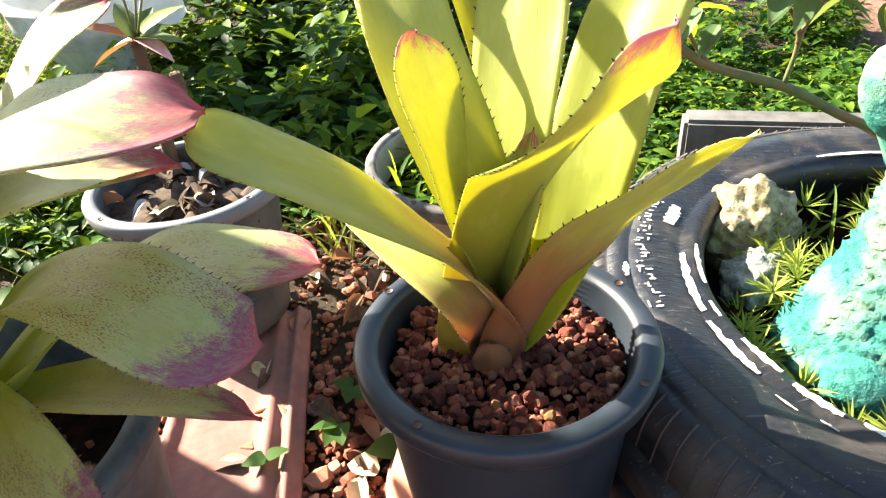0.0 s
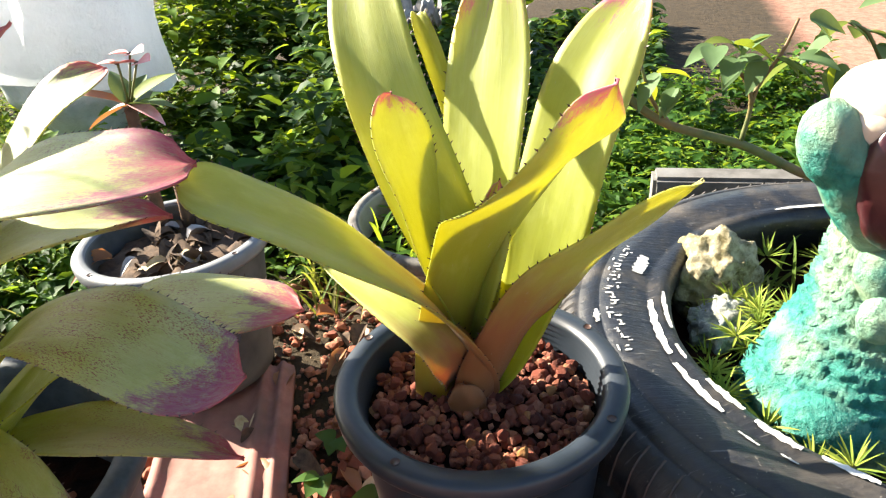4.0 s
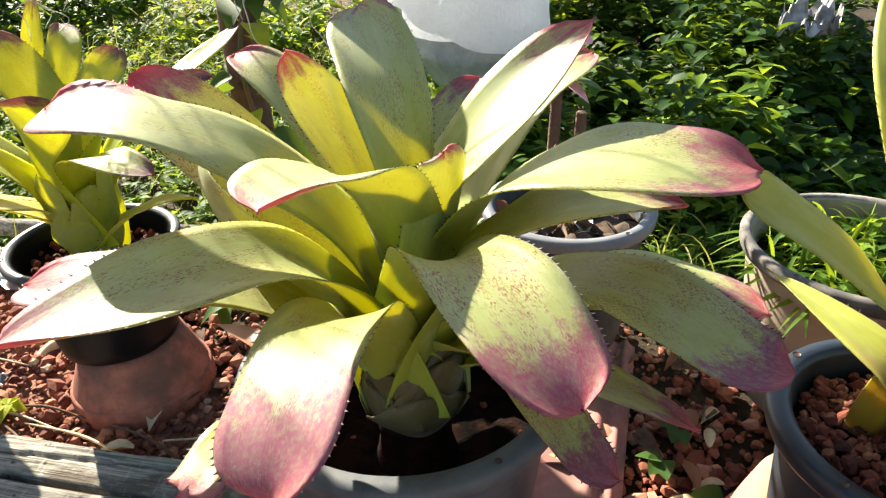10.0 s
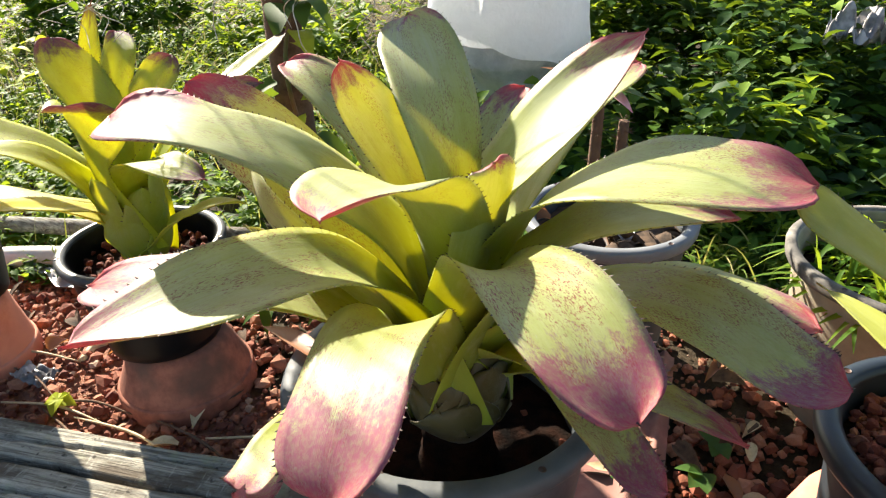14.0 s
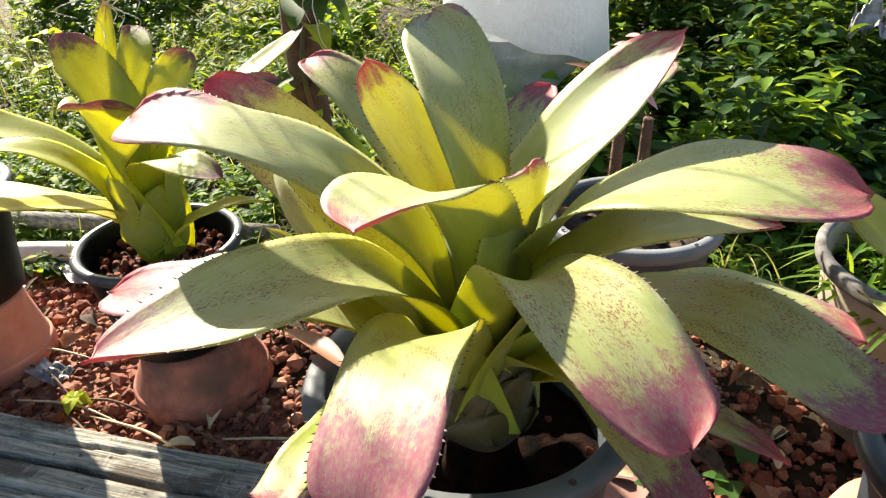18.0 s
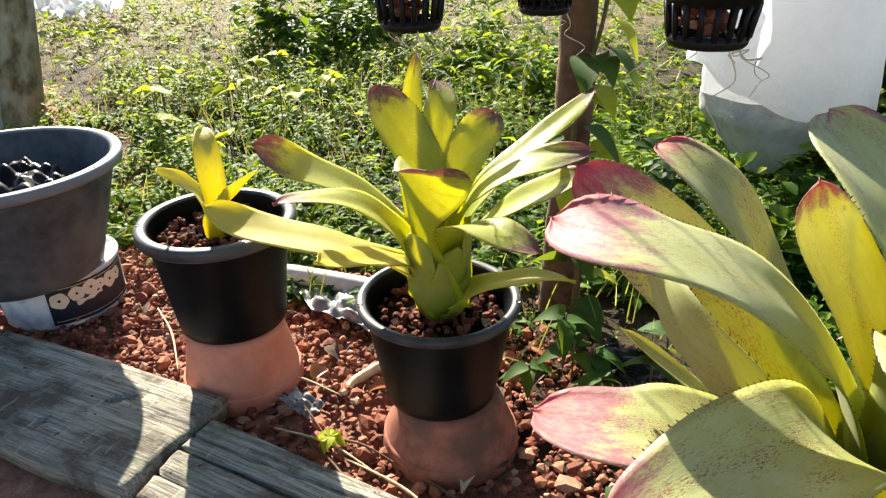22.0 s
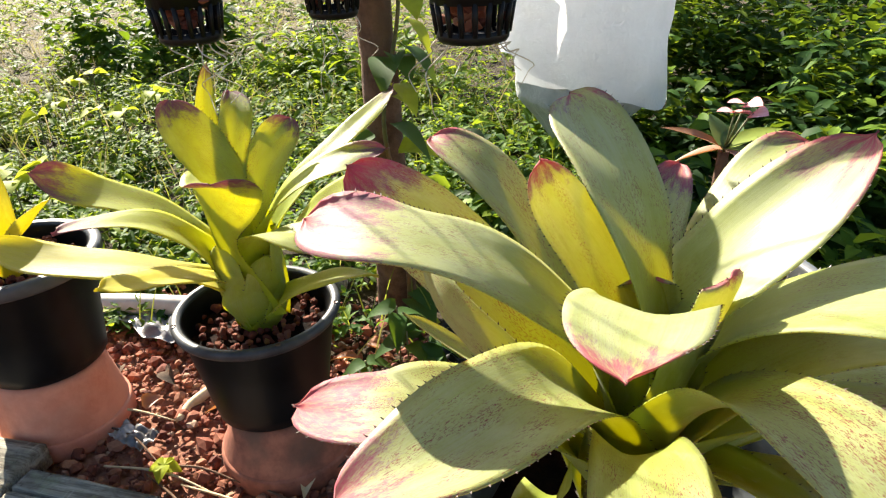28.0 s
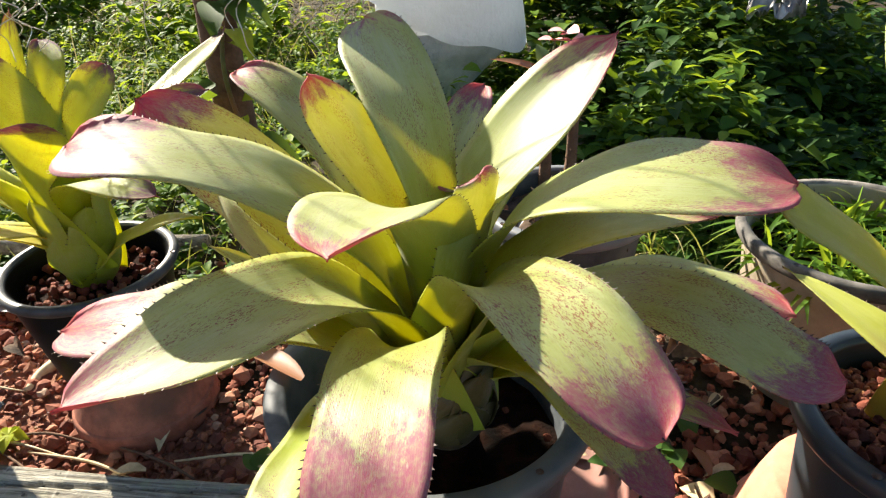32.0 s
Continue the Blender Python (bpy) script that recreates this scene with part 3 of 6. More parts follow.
# loose red gravel round the pots
n = 34000
px = rng.uniform(-2.3, 0.35, n)
py = rng.uniform(-0.25, 1.10, n)
keep = ((py < 0.72 - 0.12 * px - 0.35 * np.clip(-px - 0.9, 0, 2) + rng.normal(0, 0.06, n)) | ((px > -0.5) & (px < 0.12) & (rng.uniform(size=n) < 0.5))) & (py > 0.02 - 0.10 * (px + 0.5))
px, py = px[keep], py[keep]
size = np.clip(rng.lognormal(math.log(0.0115), 0.45, len(px)), 0.005, 0.038)
v, f = scatter_pebbles(np.stack([px, py, size * 0.25], 1), size)
solo("gravel", fast_mesh("gravel", v, f, M_LAVA_STUFF), "loose red lava gravel over the garden bed", "gravel", kind="stuff")


# ---------------------------------------------------------------- pots
def pot(name, centre, rim_z, rim_r, foot_r, height, material, label, rim_material=None, lip=0.014, inner=None, soil=0.035, soil_material=None, ridges=True, lip_h=0.018):
    """A tapered nursery pot: wall with a rolled lip, ridged inside, drain holes in the rim, and soil."""
    x, y = centre
    ob = thing(name, (x, y, rim_z - height), label, "plant pot")
    z0 = rim_z - height
    wall = 0.004
    outer = [(0.001, 0.0), (foot_r - 0.006, 0.0), (foot_r, 0.004)]
    steps = 10
    for k in range(1, steps + 1):
        u = k / steps
        outer.append((foot_r + (rim_r - lip - foot_r) * u, 0.004 + (height - lip_h - 0.004) * u))
    verts, faces = lathe(outer, (x, y, z0), 80)
    child("wall", mesh_of("wall", verts, faces, material), ob)
    rim = [(rim_r - lip, height - lip_h), (rim_r - 0.002, height - lip_h - 0.001), (rim_r, height - lip_h + 0.003), (rim_r + 0.001, height - 0.004), (rim_r - 0.002, height), (rim_r - lip, height + 0.0005), (rim_r - lip - 0.003, height - 0.003)]
    verts, faces = lathe(rim, (x, y, z0), 80)
    child("rim", mesh_of("rim", verts, faces, rim_material or material), ob, "rolled rim")
    depth = soil + 0.012
    inner_r = rim_r - lip - 0.003
    taper = (rim_r - foot_r) / height
    inside = [(inner_r, height - 0.003)]
    for k in range(1, 18):
        u = k / 17
        inside.append((inner_r - taper * depth * u - (0.0022 if ridges and k % 2 and u < 0.8 else 0.0), height - 0.003 - depth * u))
    verts, faces = lathe(inside, (x, y, z0), 80)
    child("inner_wall", mesh_of("inner_wall", verts, faces, material), ob, "ridged inside wall")
    for a in (0.5, 2.6, 4.1, 5.7):
        hv, hf = lathe([(0.0005, 0.0), (0.0032, 0.0), (0.0036, 0.0006)], (x + (rim_r - lip * 0.45) * math.cos(a), y + (rim_r - lip * 0.45) * math.sin(a), rim_z + 0.0004), 10)
        child("rim_hole", mesh_of("rim_hole", hv, hf, M_SPINE), ob)
    sr = inner_r - taper * soil
    a = np.linspace(0, 2 * np.pi, 40, endpoint=False)
    verts, faces = [(x, y, rim_z - soil + 0.004)], []
    for q in range(1, 9):
        for t in a:
            verts.append((x + sr * q / 8 * math.cos(t), y + sr * q / 8 * math.sin(t), rim_z - soil + rng.normal(0, 0.0022) - (0.004 if q == 8 else 0)))
    faces = [(0, 1 + i, 1 + (i + 1) % 40) for i in range(40)]
    faces += [(1 + q * 40 + i, 1 + (q + 1) * 40 + i, 1 + (q + 1) * 40 + (i + 1) % 40, 1 + q * 40 + (i + 1) % 40) for q in range(7) for i in range(40)]
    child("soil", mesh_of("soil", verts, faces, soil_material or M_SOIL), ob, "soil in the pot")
    return ob, sr


def fill_stones(parent, centre, z, radius, count, low, high, clear=0.0):
    """Single stones laid on the soil of a pot."""
    for k in range(count):
        r, a = radius * math.sqrt(random.random()), random.uniform(0, 2 * math.pi)
        if r < clear:
            continue
        s = random.uniform(low, high) * (1.25 if random.random() < 0.12 else 1)
        stone = child("stone", PEBBLES[k % len(PEBBLES)], parent, "", (centre[0] + r * math.cos(a), centre[1] + r * math.sin(a), z + random.uniform(-0.003, 0.006)), (random.uniform(0, 6), random.uniform(0, 6), random.uniform(0, 6)))
        stone.scale = (s, s * random.uniform(0.75, 1), s * random.uniform(0.65, 0.95))


def clay_base(centre, z_top, r_top, r_foot, label, clay=None):
    """A terracotta pot turned upside down."""
    x, y = centre
    ob = thing("clay_pot", (x, y, 0), label, "clay pot", "upturned clay pots")
    hgt = z_top
    prof = [(0.012, hgt - 0.004), (0.012, hgt), (r_top - 0.006, hgt), (r_top, hgt - 0.006)]
    for k in range(1, 9):
        u = k / 8
        prof.append((r_top + (r_foot - 0.004 - r_top) * u, hgt - 0.006 - (hgt - 0.036) * u))
    verts, faces = lathe(prof, (x, y, 0), 72, 0.004)
    child("wall", mesh_of("wall", verts, faces, clay or M_CLAY), ob)
    prof = [(r_foot - 0.004, 0.030), (r_foot - 0.001, 0.029), (r_foot, 0.026), (r_foot + 0.002, 0.002), (r_foot - 0.001, -0.004), (r_foot - 0.012, -0.004)]
    verts, faces = lathe(prof, (x, y, 0), 72, 0.004)
    child("rim", mesh_of("rim", verts, faces, clay or M_CLAY), ob, "thick rolled clay rim at the ground")
    return ob


# ---------------------------------------------------------------- bromeliad leaves
def blade_profile(s, q):
    """Half width along the blade: broad sheath, slight waist, rounded end drawn out into a point."""
    g = 1.0 - 0.14 * np.exp(-(((s - 0.28) / 0.16) ** 2))
    u = np.clip((s - q) / (1 - q), 0, 1)
    body = np.sqrt(np.maximum(0, 1 - np.minimum(1, u / 0.965) ** 2.4))
    return g * np.maximum(body, 0.13 * np.clip((1 - u) / 0.12, 0, 1) ** 1.3)


def leaf(plant, p0, p1, p2, p3, half, az, roll0, roll1, cup, q, blush=0.0, spots=1.0, foot=0.0, kind=None, root=1.0, wrap=0.7, reach=0.5):
    """One strap leaf along a bent line: half its width, the way it faces, its twist and channel, and where the tip begins to round; root, wrap and reach shape its sheath."""
    material = kind or plant["blade_kind"]
    ns, nv = 44, 13
    u = np.linspace(0, 1, ns)
    s = np.where(u < 0.8, u * 1.05, 0.84 + 0.16 * (1 - (1 - (u - 0.8) / 0.2) ** 1.8))
    s[-1] = 1.0
    P = np.array([p0, p1, p2, p3], float)
    t = s[:, None]
    c = (1 - t) ** 3 * P[0] + 3 * t * (1 - t) ** 2 * P[1] + 3 * t * t * (1 - t) * P[2] + t**3 * P[3]
    T = 3 * (1 - t) ** 2 * (P[1] - P[0]) + 6 * t * (1 - t) * (P[2] - P[1]) + 3 * t * t * (P[3] - P[2])
    T /= np.linalg.norm(T, axis=1, keepdims=True) + 1e-9
    a = radians(az)
    S0 = np.array([-math.sin(a), math.cos(a), 0.0])
    S = S0 - (T @ S0)[:, None] * T
    S /= np.linalg.norm(S, axis=1, keepdims=True) + 1e-9
    N = np.cross(T, S)
    ph = np.radians(roll0 + (roll1 - roll0) * s)[:, None]
    S, N = S * np.cos(ph) + N * np.sin(ph), N * np.cos(ph) - S * np.sin(ph)
    w = half * blade_profile(s, q) * (root + (1 - root) * np.clip(s / 0.4, 0, 1) ** 0.8)
    w[-1] = half * 0.02
    seed = rng.uniform(0, 50)
    v = np.linspace(-1, 1, nv)
    wave = 0.0016 * np.sin(s * 17 + seed)[:, None] * np.abs(v)[None] ** 3 * np.sign(v)[None]
    ripple = 0.0010 * np.sin(v * 5.0 + seed)[None] * np.sin(s * 6 + seed)[:, None]
    top = c[:, None] + S[:, None] * (w[:, None] * v[None])[..., None] + N[:, None] * ((w * (cup + wrap * np.clip(1 - s / reach, 0, 1) ** 1.5 + 0.30 * np.clip((s - 0.82) / 0.18, 0, 1) ** 2))[:, None] * v[None] ** 2 + wave + ripple)[..., None]
    thick = (0.0010 + 0.0022 * (1 - s)[:, None] * (1 - v[None] ** 2)) * np.ones((ns, nv))
    low = top - N[:, None] * thick[..., None]
    verts = np.concatenate([top.reshape(-1, 3), low.reshape(-1, 3)])
    m = ns * nv
    faces = []
    for i in range(ns - 1):
        for j in range(nv - 1):
            k = i * nv + j
            faces.append((k, k + nv, k + nv + 1, k + 1))
            faces.append((m + k, m + k + 1, m + k + nv + 1, m + k + nv))
        for j in (0, nv - 1):
            k = i * nv + j
            faces.append((k, k + nv, m + k + nv, m + k) if j else (k, m + k, m + k + nv, k + nv))
    for j in range(nv - 1):
        k = (ns - 1) * nv + j
        faces.append((k, m + k, m + k + 1, k + 1))
    me = fast_mesh("leaf", verts, faces, LEAF_MATERIALS[material], True)
    data = np.stack([np.repeat(s, nv), np.tile(v, ns), np.full(m, seed)], 1)
    at = me.attributes.new("blade", "FLOAT_VECTOR", "POINT")
    at.data.foreach_set("vector", np.concatenate([data, data + [0, 0, 0.37]]).astype(np.float32).ravel())
    for key, value in (("blush", blush), ("spots", spots), ("foot", foot)):
        at = me.attributes.new(key, "FLOAT", "POINT")
        at.data.foreach_set("value", np.full(2 * m, value, np.float32))
    ob = child("leaf", me, plant)
    # spines along both edges, and one at the tip
    length = np.linalg.norm(np.diff(c, axis=0), axis=1).sum()
    count = max(6, int(length / 0.0105))
    pv, pf = [], []
    for sgn in (-1, 1):
        for k in range(count):
            f = 0.12 + 0.84 * (k + rng.uniform(-0.2, 0.2)) / count
            i = min(ns - 2, max(0, int(np.searchsorted(s, f)) - 1))
            r = (f - s[i]) / (s[i + 1] - s[i])
            e = (top[i] + (top[i + 1] - top[i]) * r)[0 if sgn < 0 else -1]
            L = rng.uniform(0.0017, 0.0033)
            d = S[i] * sgn * 0.8 + T[i] * 0.45 + N[i] * 0.35
            b = len(pv)
            pv += [e - T[i] * 0.0008, e + T[i] * 0.0008, e - N[i] * 0.0007, e + d / np.linalg.norm(d) * L]
            pf += [(b, b + 1, b + 3), (b + 1, b + 2, b + 3), (b + 2, b, b + 3)]
    e = c[-1] - T[-1] * 0.002
    b = len(pv)
    pv += [e + S[-1] * 0.0009, e - S[-1] * 0.0009, e - N[-1] * 0.0008, e + T[-1] * 0.0035 + N[-1] * 0.001]
    pf += [(b, b + 1, b + 3), (b + 1, b + 2, b + 3), (b + 2, b, b + 3)]
    tagged(child("spine_fringe", fast_mesh("spine_fringe", np.array(pv), pf, M_SPINE), ob, "short dark marginal spines"), kind="stuff")
    return ob


LEAF_MATERIALS = {"big": M_LEAF_BIG, "slim": M_LEAF_SLIM, "purple": M_LEAF_PURPLE, "young": M_LEAF_YOUNG, "dry": M_LEAF_DRY, "sheath": M_LEAF_SHEATH_SHADED}


def bromeliad(place, label, material):
    ob = thing("bromeliad", place, label, "bromeliad", "bromeliads in pots")
    ob["blade_kind"] = material
    return ob

# ---------------------------------------------------------------- pot and slender bromeliad
POT_A = (0.060, 0.452)
pot_a, r_a = pot("plant_pot", POT_A, 0.296, 0.115, 0.088, 0.175, M_SLATE, "slate-black plastic pot filled with red lava gravel", soil=0.030)
clay_base((0.042, 0.525), 0.121, 0.080, 0.110, "terracotta pot turned upside down as a stand beside the tyre")
plant_a = bromeliad((0.058, 0.44, 0.25), "slender lime-green bromeliad with pink leaf points", "slim")
leaf(plant_a, (0.054, 0.472, 0.262), (0.052, 0.449, 0.385), (0.014, 0.442, 0.489), (0.012, 0.471, 0.520), 0.0272, 140, 29, -8, 0.07, 0.66, 0.00, 0.2, 0.00, None, 0.45, 0.40)
leaf(plant_a, (0.058, 0.472, 0.265), (0.079, 0.436, 0.425), (-0.022, 0.443, 0.495), (-0.012, 0.643, 0.623), 0.0292, 110, 10, -26, 0.09, 0.72, 0.00, 0.2, 0.00, None, 0.45, 0.40)
leaf(plant_a, (0.052, 0.472, 0.262), (0.050, 0.443, 0.375), (0.067, 0.445, 0.450), (0.091, 0.548, 0.594), 0.0326, 40, -10, 23, 0.08, 0.72, 0.00, 0.2, 0.00, None, 0.45, 0.40)
leaf(plant_a, (0.053, 0.472, 0.262), (0.134, 0.444, 0.369), (0.101, 0.477, 0.482), (0.194, 0.532, 0.566), 0.0335, 50, 1, 1, 0.08, 0.72, 0.00, 0.2, 0.00, None, 0.45, 0.40)
leaf(plant_a, (0.078, 0.468, 0.275), (0.072, 0.549, 0.476), (0.018, 0.585, 0.569), (0.032, 0.588, 0.546), 0.0084, 80, -1, 0, 0.25, 0.50, -0.1, 0.1)
leaf(plant_a, (0.033, 0.462, 0.262), (0.086, 0.441, 0.544), (0.110, 0.347, 0.465), (0.133, 0.361, 0.549), 0.0554, -80, 21, 30, 0.10, 0.45, 0.00, 0.2, 0.22, None, 0.40, 0.50)
leaf(plant_a, (0.054, 0.453, 0.249), (0.078, 0.414, 0.395), (0.123, 0.442, 0.394), (0.205, 0.418, 0.466), 0.0284, -35, -34, -30, 0.06, 0.35, -0.30, 0.2, 0.66, None, 0.60, 0.50)
leaf(plant_a, (0.048, 0.470, 0.262), (0.092, 0.423, 0.373), (-0.074, 0.390, 0.488), (-0.107, 0.383, 0.499), 0.0281, 200, 15, -32, 0.12, 0.70, -0.30, 0.2, 0.54, None, 0.70, 0.50)
leaf(plant_a, (0.044, 0.483, 0.264), (0.043, 0.428, 0.321), (0.061, 0.385, 0.372), (-0.072, 0.528, 0.366), 0.0212, 145, -22, -9, 0.09, 0.35, -0.30, 0.2, 0.75, None, 0.60, 0.40)
leaf(plant_a, (0.055, 0.460, 0.262), (0.062, 0.452, 0.330), (0.070, 0.448, 0.395), (0.080, 0.442, 0.465), 0.0120, 60, 0, 0, 0.25, 0.70)
leaf(plant_a, (0.052, 0.440, 0.255), (0.050, 0.434, 0.270), (0.048, 0.432, 0.285), (0.047, 0.434, 0.302), 0.0165, -90, 1, 2, 0.35, 0.20, -0.5, 0.1, 1.6)

# ---------------------------------------------------------------- large blushing bromeliad
POT_B = (-0.372, 0.402)
pot_b, r_b = pot("plant_pot", POT_B, 0.263, 0.163, 0.120, 0.262, M_GREY, "large weathered grey plastic pot of dark bark compost", lip=0.018, soil=0.090)
plant_b = bromeliad((-0.35, 0.37, 0.205), "large olive-green bromeliad with blushing pink leaf tips", "big")
leaf(plant_b, (-0.339, 0.386, 0.254), (-0.333, 0.454, 0.505), (-0.199, 0.317, 0.535), (-0.096, 0.393, 0.508), 0.0493, 0, -19, 13, 0.05, 0.70, 0.22, 0.9)
leaf(plant_b, (-0.345, 0.385, 0.250), (-0.300, 0.360, 0.440), (-0.240, 0.360, 0.490), (-0.140, 0.440, 0.455), 0.0420, 5, 20, -10, 0.20, 0.70, 0.10, 0.5)
leaf(plant_b, (-0.338, 0.399, 0.241), (-0.407, 0.480, 0.395), (-0.330, 0.348, 0.455), (-0.232, 0.490, 0.578), 0.0513, 12, 11, 24, 0.20, 0.70, 0.02, 0.3)
leaf(plant_b, (-0.344, 0.404, 0.241), (-0.374, 0.509, 0.360), (-0.329, 0.594, 0.500), (-0.274, 0.681, 0.505), 0.0419, 30, -6, 13, 0.11, 0.70, 0.02, 0.3)
leaf(plant_b, (-0.371, 0.398, 0.250), (-0.315, 0.356, 0.482), (-0.405, 0.447, 0.536), (-0.493, 0.567, 0.563), 0.0409, 155, 46, -22, 0.12, 0.74, -0.10, 0.8)
leaf(plant_b, (-0.369, 0.389, 0.243), (-0.302, 0.418, 0.405), (-0.461, 0.426, 0.490), (-0.453, 0.386, 0.561), 0.0271, 141, -2, -10, 0.07, 0.60, 0.06, 0.9)
leaf(plant_b, (-0.371, 0.399, 0.242), (-0.448, 0.501, 0.367), (-0.536, 0.514, 0.519), (-0.636, 0.531, 0.510), 0.0377, 180, 23, -15, 0.07, 0.72, 0.12, 1.3)
leaf(plant_b, (-0.372, 0.388, 0.241), (-0.414, 0.394, 0.385), (-0.540, 0.405, 0.454), (-0.655, 0.404, 0.520), 0.0412, 142, -4, -30, 0.09, 0.70, 0.20, 1.6)
leaf(plant_b, (-0.368, 0.385, 0.247), (-0.402, 0.432, 0.480), (-0.452, 0.214, 0.579), (-0.598, 0.274, 0.530), 0.0457, -129, -40, 4, -0.05, 0.72, 0.40, 0.7)
leaf(plant_b, (-0.350, 0.368, 0.249), (-0.346, 0.401, 0.480), (-0.353, 0.288, 0.533), (-0.330, 0.189, 0.530), 0.0433, -83, -10, 5, 0.10, 0.70, 0.02, 0.4, 0.0, None, 1.0, 0.9, 0.85)
leaf(plant_b, (-0.357, 0.358, 0.247), (-0.403, 0.338, 0.490), (-0.379, 0.206, 0.466), (-0.457, 0.104, 0.464), 0.0422, -79, -57, 9, 0.24, 0.62, 0.14, 1.3)
leaf(plant_b, (-0.364, 0.355, 0.247), (-0.338, 0.296, 0.495), (-0.288, 0.121, 0.462), (-0.282, 0.108, 0.424), 0.0350, -90, 14, 7, 0.07, 0.76, 0.80, 1.2, 0.0, None, 1.0, 0.9, 0.75)
leaf(plant_b, (-0.345, 0.366, 0.250), (-0.316, 0.345, 0.536), (-0.191, 0.206, 0.481), (-0.156, 0.195, 0.452), 0.0399, -65, 35, -29, 0.09, 0.72, 0.50, 1.8, 0.0, None, 0.72, 0.9, 0.75)
leaf(plant_b, (-0.351, 0.376, 0.259), (-0.200, 0.416, 0.512), (-0.112, 0.286, 0.419), (-0.060, 0.297, 0.430), 0.0342, -15, 2, 4, 0.04, 0.72, 0.36, 1.8)
leaf(plant_b, (-0.334, 0.408, 0.256), (-0.250, 0.484, 0.371), (-0.175, 0.446, 0.399), (-0.066, 0.445, 0.370), 0.0434, 14, -2, 2, -0.07, 0.70, 0.18, 1.0)
leaf(plant_b, (-0.339, 0.384, 0.250), (-0.300, 0.416, 0.306), (-0.231, 0.396, 0.323), (-0.100, 0.356, 0.315), 0.0263, -3, 0, 1, 0.26, 0.40, 0.1, 1.0)
leaf(plant_b, (-0.326, 0.380, 0.306), (-0.223, 0.334, 0.393), (-0.173, 0.247, 0.352), (-0.141, 0.257, 0.348), 0.0198, -29, -1, 13, 0.24, 0.50, 0.7, 2.2)
leaf(plant_b, (-0.394, 0.299, 0.315), (-0.398, 0.177, 0.374), (-0.354, 0.126, 0.350), (-0.377, 0.130, 0.363), 0.0220, -82, 38, -7, 0.28, 0.50, 1.0, 2.2)
leaf(plant_b, (-0.368, 0.371, 0.242), (-0.476, 0.334, 0.413), (-0.396, 0.175, 0.485), (-0.552, 0.186, 0.434), 0.0415, -135, -1, 2, 0.06, 0.68, 0.38, 2.0)
leaf(plant_b, (-0.359, 0.374, 0.247), (-0.411, 0.388, 0.303), (-0.490, 0.386, 0.346), (-0.583, 0.374, 0.391), 0.0138, -180, 2, 4, 0.28, 0.40, -0.5, 1.0)
leaf(plant_b, (-0.351, 0.378, 0.273), (-0.405, 0.322, 0.396), (-0.491, 0.291, 0.432), (-0.562, 0.379, 0.452), 0.0384, 174, 53, 78, 0.18, 0.70, -0.5, 1.0)
leaf(plant_b, (-0.350, 0.360, 0.252), (-0.341, 0.360, 0.398), (-0.295, 0.369, 0.489), (-0.305, 0.359, 0.505), 0.0229, -20, -23, -12, 0.31, 0.70, 0.05, 0.1)
leaf(plant_b, (-0.349, 0.389, 0.253), (-0.356, 0.424, 0.383), (-0.373, 0.436, 0.455), (-0.369, 0.421, 0.458), 0.0257, 100, 0, 3, 0.28, 0.70, 0, 0.2)
leaf(plant_b, (-0.360, 0.374, 0.250), (-0.386, 0.416, 0.375), (-0.391, 0.498, 0.453), (-0.392, 0.645, 0.478), 0.0280, 99, 3, 2, 0.26, 0.70, 0.2, 1.0)
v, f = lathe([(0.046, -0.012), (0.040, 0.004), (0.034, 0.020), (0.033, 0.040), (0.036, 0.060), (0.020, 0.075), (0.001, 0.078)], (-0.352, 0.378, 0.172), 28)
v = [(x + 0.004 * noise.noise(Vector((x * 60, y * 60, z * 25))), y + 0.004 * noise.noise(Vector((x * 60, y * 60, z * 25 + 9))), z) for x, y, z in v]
# soil's near-black on the stem stands in for shade at the rosette's foot
child("stem", mesh_of("stem", v, f, M_SOIL), plant_b, "short brown stem in the soil, darkened for shade")
# short sheathing leaves round the foot of the rosette, narrowing down to the stem, darkened for shade
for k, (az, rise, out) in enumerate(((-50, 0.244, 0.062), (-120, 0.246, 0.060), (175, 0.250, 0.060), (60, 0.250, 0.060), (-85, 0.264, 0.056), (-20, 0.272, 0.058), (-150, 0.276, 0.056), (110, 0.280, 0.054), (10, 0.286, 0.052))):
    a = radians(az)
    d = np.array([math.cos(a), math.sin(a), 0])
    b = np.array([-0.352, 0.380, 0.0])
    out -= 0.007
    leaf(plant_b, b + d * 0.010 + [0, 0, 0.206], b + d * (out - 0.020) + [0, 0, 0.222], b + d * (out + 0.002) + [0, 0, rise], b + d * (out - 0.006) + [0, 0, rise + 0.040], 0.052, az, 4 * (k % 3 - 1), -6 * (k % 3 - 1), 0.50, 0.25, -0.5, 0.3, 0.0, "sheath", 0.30)

